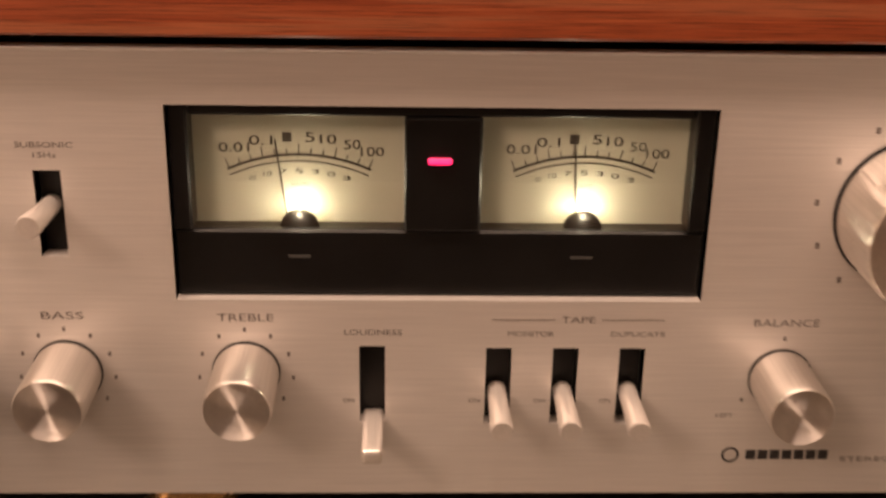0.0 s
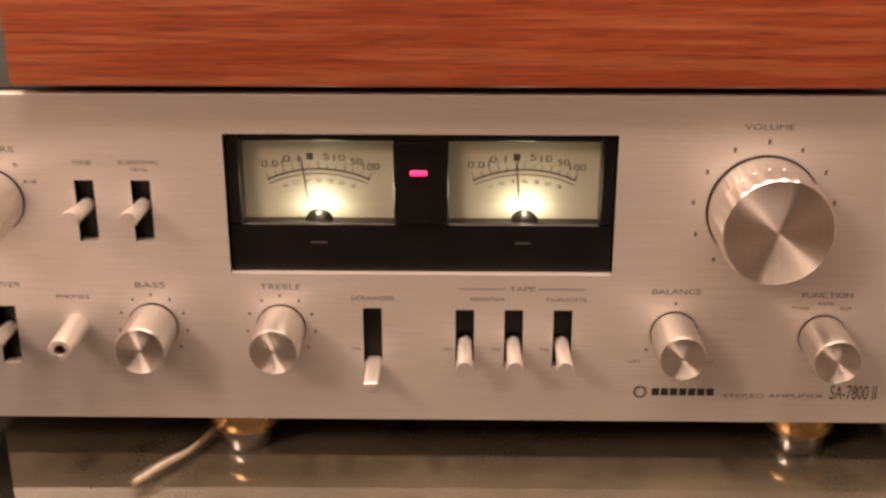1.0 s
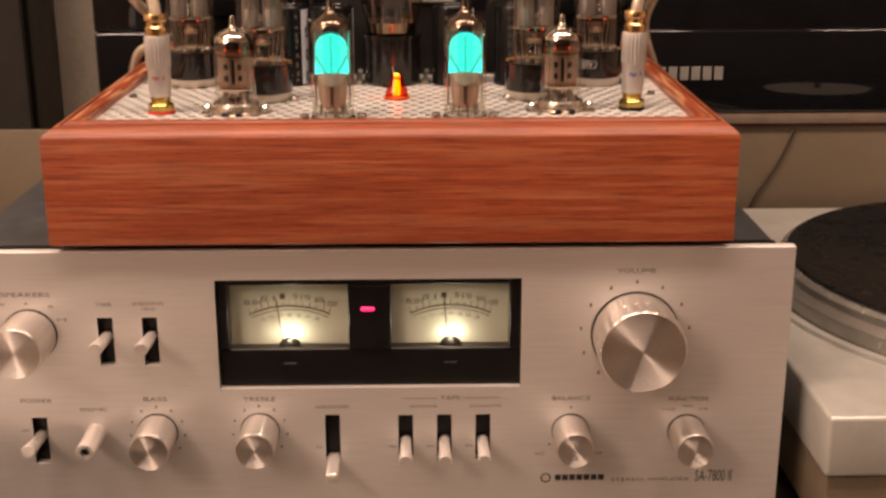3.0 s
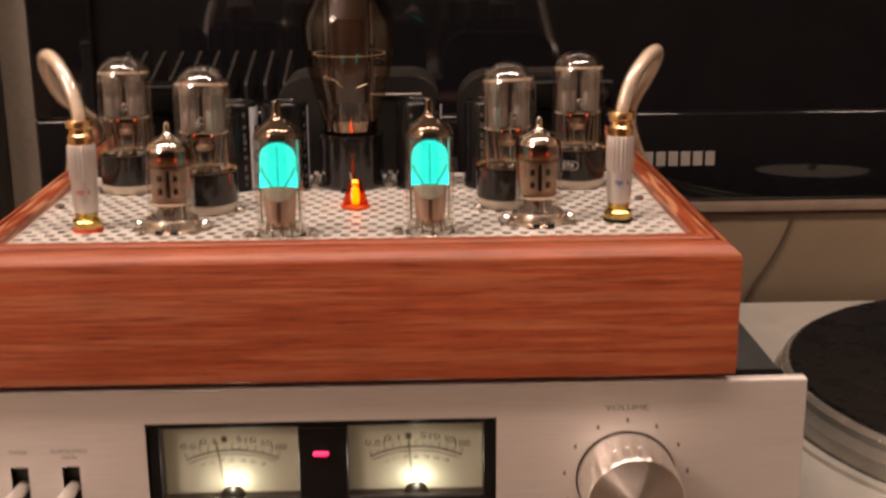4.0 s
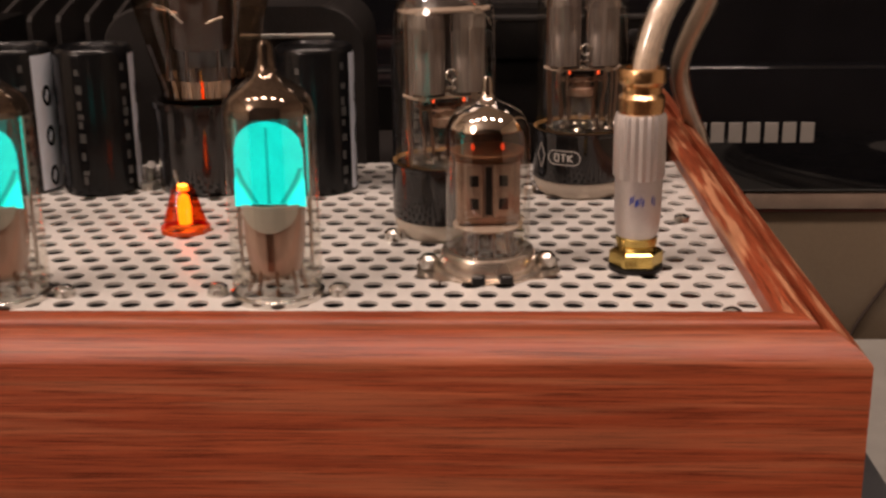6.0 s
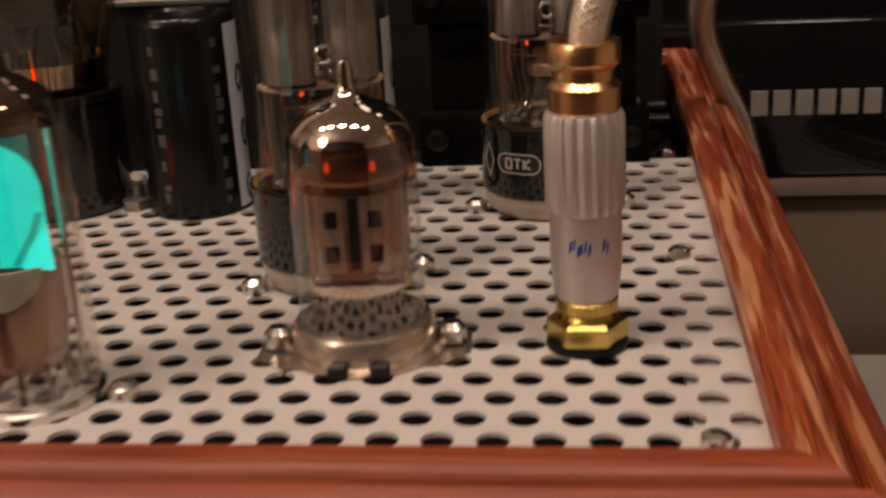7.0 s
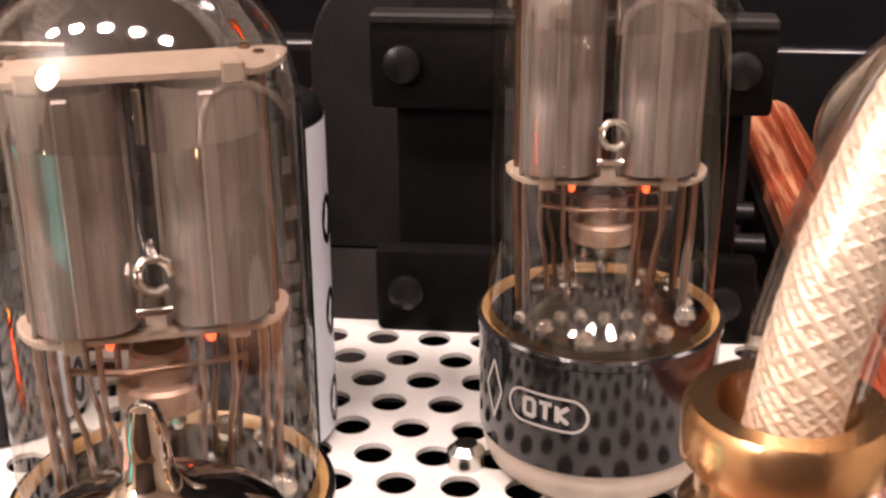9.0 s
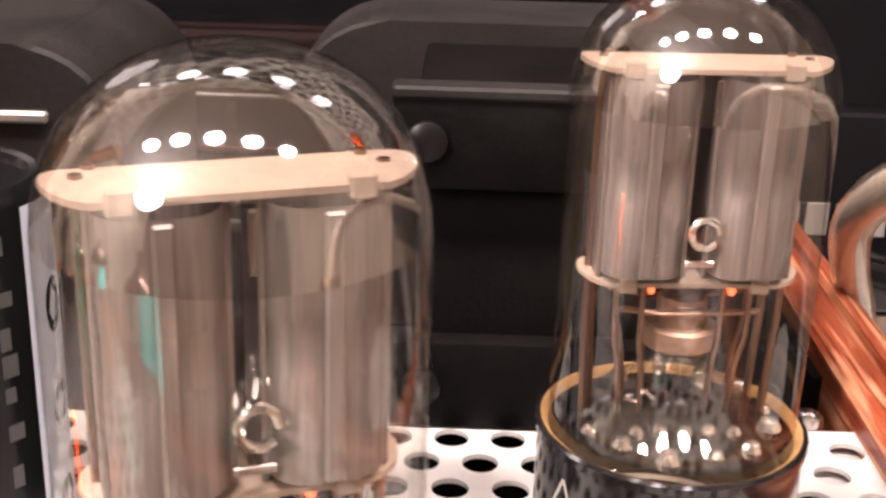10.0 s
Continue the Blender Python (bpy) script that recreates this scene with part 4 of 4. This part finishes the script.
def base_stamp():
    """Pale stamp on the base of the tube nearest the right rail."""
    bm = bmesh.new()
    R = 14.16
    a0, zc = -2.06, 12.6
    def pill(q):
        pts = [(2.9 + q * math.cos(a), q * math.sin(a)) for a in [-math.pi / 2 + math.pi * i / 12 for i in range(13)]]
        pts += [(2.9 - 5.8 * i / 10, q) for i in range(1, 10)]
        pts += [(-2.9 + q * math.cos(a), q * math.sin(a)) for a in [math.pi / 2 + math.pi * i / 12 for i in range(13)]]
        pts += [(-2.9 + 5.8 * i / 10, -q) for i in range(1, 10)]
        return pts
    out, inn = pill(2.15), pill(1.82)
    def on(p):
        a = a0 + p[0] / R
        return bm.verts.new((R * math.cos(a), R * math.sin(a), zc + p[1]))
    A, B = [on(p) for p in out], [on(p) for p in inn]
    n = len(A)
    for k in range(n):
        bm.faces.new((A[k], A[(k + 1) % n], B[(k + 1) % n], B[k]))
    def bar(x0, z0, x1, z1, w=0.28):
        d = Vector((x1 - x0, z1 - z0)).normalized()
        nrm = Vector((-d.y, d.x)) * w
        bm.faces.new([on((x0 + nrm.x, z0 + nrm.y)), on((x1 + nrm.x, z1 + nrm.y)), on((x1 - nrm.x, z1 - nrm.y)), on((x0 - nrm.x, z0 - nrm.y))])
    for seg in ((-2.7, -1.0, -2.7, 1.0), (-1.4, -1.0, -1.4, 1.0), (-2.7, 1.0, -1.4, 1.0), (-2.7, -1.0, -1.4, -1.0), (0, -1.0, 0, 1.0), (-0.75, 1.0, 0.75, 1.0),
                (1.4, -1.0, 1.4, 1.0), (1.4, 0, 2.7, 1.0), (1.4, 0, 2.7, -1.0)):
        bar(*seg)
    # diamond mark at the side
    for seg in ((-9.6, 0, -7.9, 3.6), (-7.9, 3.6, -6.4, 0), (-6.4, 0, -7.9, -3.6), (-7.9, -3.6, -9.6, 0)):
        bar(*seg, 0.18)
    part("stamp", bm, M_PALEINK, oc, "pale oval stamp with three letters", smooth=False)


base_stamp()


def rectifier():
    t = thing("rectifier_tube", (8.4, 133, PLATE_Z), "large smoky shouldered rectifier tube on a black base", "vacuum tube")
    part("base", lathe([(14.5, 0), (15.6, 1.5), (15.6, 25), (16.2, 25.4), (16.2, 27), (14.5, 27.2), (13.5, 25)], 56), M_BAKE, t, "black bakelite base")
    g = part("envelope", lathe([(12.6, 25), (13.6, 32), (16.2, 42), (19.4, 54), (21.8, 66), (22.6, 76), (22.2, 82), (20.4, 87), (17.8, 91), (16.8, 95), (16.8, 108), (15, 114), (10, 118), (0, 120)], 64), M_SMOKE, t, "smoky glass envelope")
    g.visible_shadow = False
    # Plain mirror band put in for the bright sheen low on the glass.
    part("lower_sheen", lathe([(12.4, 26), (13.2, 31), (13.9, 34)], 64), M_GETTER, t, "silvery sheen band at the foot of the glass").visible_shadow = False
    part("anode", lathe([(8.5, 42), (9, 44), (9, 92), (8.5, 94)], 28, at=(0, 0, 0)), M_DARKANODE, t, "dark reddish anode cylinder")
    part("mica", lathe([(17.0, 65.6), (17.6, 65.6), (17.6, 66.0), (17.0, 66.0)], 48), M_MICA, t, "thin mica ring")
    part("lead_wire", rod([(-12, -9, 55.6), (-7.5, -11, 54.6), (-3.0, -11, 50.4)], 0.45, 6, rod([(3.5, -11, 50.2), (8.5, -10, 52)], 0.4, 6)), M_STEEL, t, "bent bright wire")
    w = None
    for x in (-11, -5, 5, 11):
        w = rod([(x, -3, 30), (x * 0.9, -2, 45), (x, -2, 62), (x, -2, 90)], 0.45, 6, w)
    w = rod([(-12, -6, 54), (-6, -7, 53), (0, -7, 48)], 0.4, 6, w)
    part("support_wire", w, M_WIRE, t, "copper support wires")
    part("heater", lathe([(1.0, 27.5), (1.0, 30)], 12, at=(0, -8, 0)), M_HEATER, t, "glowing red filament end")


rectifier()


def neon_lamp():
    t = thing("neon_lamp", (11.5, 84.6, PLATE_Z), "small glowing amber neon lamp on the plate", "lamp")
    part("lens", lathe([(6.6, 0), (6.4, 1), (3.2, 11.2), (2.2, 12.6)], 10), thin_glass("amber_shade", (0.9, 0.22, 0.04)), t, "faceted amber lens").visible_shadow = False
    part("lens_foot", lathe([(6.8, 0), (6.8, 1.2), (6.2, 1.3)], 10), M_AMBER, t)
    part("flame", lathe([(0.0, 1.6), (1.7, 2.0), (1.9, 6.0), (1.4, 9.5), (0, 10.4)], 12), M_NEON, t, "glowing neon electrode")
    part("flame", lathe([(0.0, 10.8), (1.6, 11.2), (1.2, 12.6), (0, 13)], 10), M_NEON, t)
    part("wire", rod([(-1, 1, 11), (-1.6, 1, 14), (-2.0, 1, 16.5)], 0.55, 8), M_STEEL, t)


neon_lamp()


def braid(points, r, strands=18, pitch=13.0):
    """Flat strands wound both ways round a round core along points."""
    line = spline(points, 12)
    bm = rod(points, r - 0.25, 14, per=8)
    run, side = 0.0, line[1].cross(line[0] - line[1]).normalized()
    frames = []
    for i, p in enumerate(line):
        d = (line[min(i + 1, len(line) - 1)] - line[max(i - 1, 0)]).normalized()
        side = (side - d * side.dot(d)).normalized()
        if i:
            run += (p - line[i - 1]).length
        frames.append((p, side.copy(), d.cross(side), run))
    for way in (-1, 1):
        for k in range(strands):
            prev = None
            for p, a, b, q in frames:
                ph = 2 * math.pi * (k / strands + way * q / pitch)
                rr = r + 0.045 * math.sin(strands * 2 * math.pi * q / pitch + math.pi * k)
                w = 0.30
                row = [bm.verts.new(p + (rr + h) * (a * math.cos(ph + e * w / 1.0) + b * math.sin(ph + e * w / 1.0))) for e, h in ((-0.62, -0.05), (0, 0.06), (0.62, -0.05))]
                if prev:
                    for m in range(2):
                        bm.faces.new((prev[m], prev[m + 1], row[m + 1], row[m]))
                prev = row
    return bm


def plug(x, y, washer, ink, cable_pts, name_label):
    t = thing("cable_plug", (x, y, PLATE_Z), name_label, "plug", "audio plugs on the plate")
    t.scale = (0.885, 0.885, 0.965)
    part("washer", lathe([(7.2, 0), (7.4, 0.4), (7.2, 1.2)], 30, close=True), washer, t, "insulating washer")
    part("hex_nut", lathe([(6.8, 1.2), (7.2, 1.6), (7.2, 4.6), (6.4, 5.2)], 6, close=True), M_BRASS, t, "brass hexagon nut")
    part("thread", lathe([(5.0, 5.0), (5.4, 5.4), (5.0, 6.0), (5.5, 6.6), (5.5, 8.4), (5.0, 8.8)], 28), M_BRASS, t)
    part("lower_sleeve", lathe([(5.2, 8.6), (5.7, 9.4), (6.1, 13), (6.25, 16), (6.25, 23.5)], 40), M_SATIN, t, "smooth silver sleeve")
    part("grip", lathe([(6.2, 23.2), (6.9, 24), (6.9, 38), (6.5, 39), (5.6, 39.2)], 160, flute=(20, 0.55, 1, 3)), M_SATIN, t, "fluted silver grip")
    part("collar", lathe([(5.6, 39.0), (6.0, 39.4), (6.2, 43), (5.6, 43.6), (5.2, 44.0), (5.2, 45.6), (5.8, 46.2), (6.3, 46.8), (6.3, 49.4), (5.9, 50), (4.4, 50), (4.2, 46)], 44), M_GOLD, t, "gold plated collar")
    for i, (a, w, dz) in enumerate(((-2.05, 0.10, 0.2), (-1.93, 0.07, 0.6), (-1.82, 0.16, -0.3), (-1.62, 0.07, 0.3), (-1.52, 0.09, -0.2), (-1.12, 0.10, 0.3), (-1.0, 0.08, -0.2))):
        bm = bmesh.new()
        vs = []
        for aa, zz in ((a, 17.2 + dz), (a + w, 17.8 + dz), (a + w + 0.02, 19.6 + dz), (a + 0.03, 19.0 + dz)):
            vs.append(bm.verts.new((6.3 * math.cos(aa), 6.3 * math.sin(aa), zz)))
        bm.faces.new(vs)
        part("print_bar", bm, ink, t, smooth=False)
    c = thing("audio_cable", (0, 0, 0), "thick pale braided cable in a clear jacket leaving the plug", "cable", "audio cables")
    part("braid", braid(cable_pts, 2.55), M_SLEEVE, c, "braided silvery cable core")
    part("jacket", rod(cable_pts, 3.4, 18, per=8), M_PVC, c, "clear plastic jacket").visible_shadow = False


plug(127.8, 52.8, M_BLACK, M_BLUE, [(127.8, 52.8, 250), (129.0, 53.6, 258), (132.0, 56, 266.5), (137, 61.5, 273), (143, 71, 276.8), (148.5, 84, 276.8), (152, 100, 271.5), (153, 122, 261), (153.5, 148, 249.5), (154.5, 172, 238), (157.5, 191, 227), (163, 206, 214), (171, 220, 196), (182, 234, 150), (188, 240, 60)],
     "silver audio plug with a gold collar and black washer")
plug(-102.5, 49, M_RED, M_REDINK, [(-102.5, 49, 250), (-103, 50, 258), (-106, 53, 267), (-111, 58, 275), (-117, 66, 279), (-123, 78, 277), (-127, 95, 268), (-128, 120, 254), (-126, 150, 242), (-127, 180, 230), (-136, 203, 219), (-152, 218, 206), (-162, 230, 150), (-166, 240, 60)],
     "silver audio plug with a gold collar and red washer")


def capacitor():
    t = new("capacitor_can")
    part("can", lathe([(10.6, 0), (11.4, 0.8), (11.4, 41.4), (11.0, 42.6), (10.4, 43.2), (9.6, 43.0), (9.2, 42.4), (0, 42.2)], 48), M_CAN, t, "black sleeved can")
    for a, z0, z1, mat in ((-1.95, 4, 39, M_PALEINK), (-0.75, 3, 40, M_PALEINK)):
        for i in range(9):
            z = z0 + (z1 - z0) * i / 9 + 1.2 * math.sin(5 * i)
            h = 1.6 + 1.7 * abs(math.sin(2.3 * i + z0))
            bm = bmesh.new()
            vs = [bm.verts.new((11.48 * math.cos(a + da), 11.48 * math.sin(a + da), zz)) for da, zz in ((0, z), (0.11 + 0.05 * (i % 2), z), (0.11 + 0.05 * (i % 2), z + h * 0.8), (0, z + h * 0.8))]
            bm.faces.new(vs)
            part("print_bar", bm, M_FAINT, t, smooth=False)
    bm = bmesh.new()
    prev = None
    for i in range(7):
        a = -0.42 + 0.80 * i / 6
        pr = (bm.verts.new((11.5 * math.cos(a), 11.5 * math.sin(a), 1.0)), bm.verts.new((11.5 * math.cos(a), 11.5 * math.sin(a), 41.2)))
        if prev:
            bm.faces.new((prev[0], pr[0], pr[1], prev[1]))
        prev = pr
    ps = part("polarity_stripe", bm, M_STRIPE, t, "pale polarity stripe")
    for z in (5.0, 17.0, 29.0):
        fresh = bmesh.new()
        fresh.faces.new([fresh.verts.new((11.56 * math.cos(-0.02 + 0.16 * math.cos(q)), 11.56 * math.sin(-0.02 + 0.16 * math.cos(q)), z + 3.2 * math.sin(q))) for q in [2 * math.pi * m / 16 for m in range(16)]])
        part("minus_mark", fresh, M_CAN, ps, "black oval mark", smooth=False)
    return t


place(capacitor(), [(41.5, 130, 0), (75.4, 128.5, 0), (-24.0, 130, 10), (-48.5, 131, -20)], "black electrolytic capacitor can with pale print", "capacitor", "capacitors on the plate")


def transformer(x0, x1, y0, y1, top, label):
    t = thing("transformer", (0, 0, 0), label, "transformer", "transformers at the back")
    z0, z1 = 192.0, top
    for z, zt in ((PLATE_Z + 0.1, PLATE_Z + 13), (z1 - 13, z1)):
        part("frame", box(x0, x1, y0, y0 + 4, z, zt, 0.8, 2), M_TRAFO, t, "black frame flange")
        for x in (x0 + 4.5, x1 - 4.5):
            part("bolt", lathe([(2.6, 0), (2.6, 1.0), (1.6, 1.6), (0, 1.6)], 14, "y", (x, y0, (z + zt) / 2)), M_BLACK, t)
    part("core", box(x0 + 3, x1 - 3, y0 + 3.6, y1 - 6, z0, z1 - 2, 1.0), M_TRAFO, t, "black lacquered core")
    part("frame_edge", box(x0, x1, y0 - 0.4, y0 + 4.2, z1 - 1.2, z1 + 0.4, 0.4, 1), M_TRAFOTOP, t, "paler upper edge")
    return t


def rounded_cover(x0, x1, y0, y1, z0, z1, r):
    n = 8
    outline = [(x0, z0)]
    outline += [(x0 + r - r * math.cos(math.pi / 2 * i / n), z1 - r + r * math.sin(math.pi / 2 * i / n)) for i in range(n + 1)]
    outline += [(x1 - r + r * math.sin(math.pi / 2 * i / n), z1 - r + r * math.cos(math.pi / 2 * i / n)) for i in range(n + 1)]
    outline += [(x1, z0)]
    return prism(outline, y0, y1, bevel=0.6)


for x0, x1 in ((87.4, 142), (-118, -66)):
    tr = transformer(x0, x1, 158.2, 206, 253.4, "black output transformer standing behind the plate")
    if x0 > 0:
        part("cover", rounded_cover(x0 - 22, x1 + 6, 220, 246, 194, 251, 18), M_TRAFOTOP, tr, "rounded paler black cover")
tr = thing("mains_transformer", (0, 0, 0), "black mains transformer with a rounded cover", "transformer", "transformers at the back")
part("cover", rounded_cover(-30, 53, 160, 205, 194, 257, 13), M_TRAFOTOP, tr, "rounded paler black cover")
part("slot_plate", box(14, 44, 159, 160.4, 247, 248.6, 0.4, 1), M_RIM, tr, "pale slot edge")


def heat_sink():
    t = thing("heat_sink", (0, 0, 0), "black finned metal heat sink behind the tubes", "heat sink")
    part("body", box(-128, -30, 217, 270, 194, 236, 1.5), M_TRAFO, t, "black heat sink body")
    for i in range(10):
        x = -128 + i * 10.6
        fresh = bmesh.new()
        side = [(216, 232), (216, 246), (218, 248), (268, 260), (270, 258), (270, 232)]
        a = [fresh.verts.new((0, y, z)) for y, z in side]
        b = [fresh.verts.new((1.8, y, z)) for y, z in side]
        fresh.faces.new(a)
        fresh.faces.new(b)
        for k in range(6):
            fresh.faces.new((a[k], a[(k + 1) % 6], b[(k + 1) % 6], b[k]))
        part("fin", fresh, M_TRAFOTOP, t, smooth=False, at=(x, 0, 0))
    part("edge", box(-128, -30, 213.5, 215.5, 230, 231.6, 0.4, 1), M_RIM, t, "pale front edge")


heat_sink()


# ---- television ----
def television():
    t = thing("television", (0, 0, 0), "large glossy black flat television behind the amplifier", "television")
    X0, X1 = -210, 900
    part("lower_bezel", box(X0, X1, 349, 385, 146, 207, 2.0, 3), M_GLOSSBLACK, t, "glossy black lower bezel")
    part("side_bezel", box(X0, X0 + 42, 349, 385, 207.2, 720, 2.0, 3), M_GLOSSBLACK, t, "glossy black side bezel")
    part("side_bezel", box(X1 - 42, X1, 349, 385, 207.2, 720, 2.0, 3), M_GLOSSBLACK, t)
    part("upper_bezel", box(X0, X1, 349, 385, 720.2, 770, 2.0, 3), M_GLOSSBLACK, t)
    part("screen", box(X0 + 40, X1 - 40, 356, 360, 206, 722), M_GLOSSBLACK, t, "dark switched-off screen")
    part("bottom_trim", box(X0, X1, 350, 386, 137.5, 145.8, 1.0, 2), M_STRIP, t, "brownish lower trim strip")
    part("red_line", box(X0, X1, 352, 386, 135.5, 137.3, 0.5, 1), surface("dark_red_trim", (0.10, 0.015, 0.012), 0.3), t, "dark red underside line")
    part("foot", box(200, 480, 366, 440, 0.2, 136, 2, 2), M_BLACK, t, "black stand foot")
    # maker's mark: seven plain pale blocks
    for i in range(7):
        x = 188.2 + i * 8.4
        part("maker_mark", box(x, x + 6.4, 348.6, 349.1, 170.6, 180.4, 0.2, 1), M_MARK, t, "plain grey block", smooth=False)


television()


# ---- turntable ----
def turntable():
    t = thing("turntable", (0, 0, 0), "silver turntable with a black record on its platter", "turntable")
    part("plinth", box(212, 590, -30, 336, 46, 77, 2.5, 3), M_PLINTH, t, "pale silver plinth")
    part("plinth_base", box(214, 588, -28, 334, 14, 45.4, 1.5, 2), M_BEIGE, t, "tan lower plinth")
    for x in (240, 560):
        for y in (0, 300):
            part("foot", lathe([(16, 0), (18, 3), (18, 15)], 28, at=(x, y, 0), close=True), M_BLACK, t)
    p = part("platter", lathe([(146, 77.5), (152, 79), (152, 88), (148, 92), (148, 96), (146, 98), (0, 98)], 120, at=(384.5, 129, 0)), M_RIM, t, "grey metal platter")
    part("strobe_ring", lathe([(158, 77.2), (158, 79.5), (153, 79.5)], 120, at=(384.5, 129, 0)), M_PLINTH, p)
    part("spindle", lathe([(3.4, 98), (3.4, 110), (2, 112), (0, 112)], 18, at=(384.5, 129, 0)), M_STEEL, p)
    r = thing("record", (384.5, 129, 98.2), "black vinyl record lying on the turntable", "record")
    prof = [(3.6, 0), (143.5, 0), (144, 0.8), (143.2, 1.8)]
    for i in range(24):
        q = 142 - i * 3.6
        prof += [(q, 1.9), (q - 0.4, 1.75)]
    prof += [(52, 1.8)]
    part("disc", lathe(prof, 120), M_RECORD, r, "black grooved vinyl")
    part("paper_label", lathe([(52, 1.82), (51.6, 2.1), (3.8, 2.1)], 72), M_LABEL, r, "pale paper label")


turntable()


def white_box():
    t = thing("cartridge_box", (0, 0, 0), "white plastic box with a black printed band on the shelf", "box")
    part("body", box(-262, -150, -150, -42, 0.2, 42, 3.0, 3), M_BLACK, t, "black lower body")
    part("lid", box(-261, -152, -149, -43, 42.1, 45, 1.2, 2), M_WHITE, t, "white plastic lid")
    part("band", box(-261.2, -151.8, -70, -53, 44.4, 45.2, 0.2, 1), M_BLACK, t, "black printed band")
    part("mark", lathe([(6.4, 45.25), (3.0, 45.25)], 24, at=(-168, -62, 0)), M_PALEINK, t, "pale round mark")
    for i in range(3):
        part("print_bar", box(-200 + i * 8, -194 + i * 8, -65, -58, 45.2, 45.3), M_PALEINK, t)


white_box()


def loose_cable():
    t = thing("clear_speaker_cable", (0, 0, 0), "clear jacketed copper cable lying on the glass shelf", "cable")
    pts = [(-80, 60, 4), (-88, 20, 4), (-95, 0, 4.2), (-104, -12, 4), (-112, -24, 3.6)]
    part("core", rod(pts, 1.2, 10, per=6), M_SLEEVE, t, "pale twisted core")
    part("jacket", rod(pts, 3.2, 12, per=6), M_PVC, t, "clear plastic jacket").visible_shadow = False


loose_cable()


def speaker():
    t = thing("floor_speaker", (0, 0, 0), "tall dark floor speaker beside the stand", "speaker")
    part("cabinet", box(-640, -312, 534, 614, -700, 700, 4, 2), M_BLACK, t, "dark cabinet")
    part("grille", box(-634, -316, 524, 533.6, -680, 690, 3, 2), M_CLOTH, t, "dark cloth grille")


speaker()
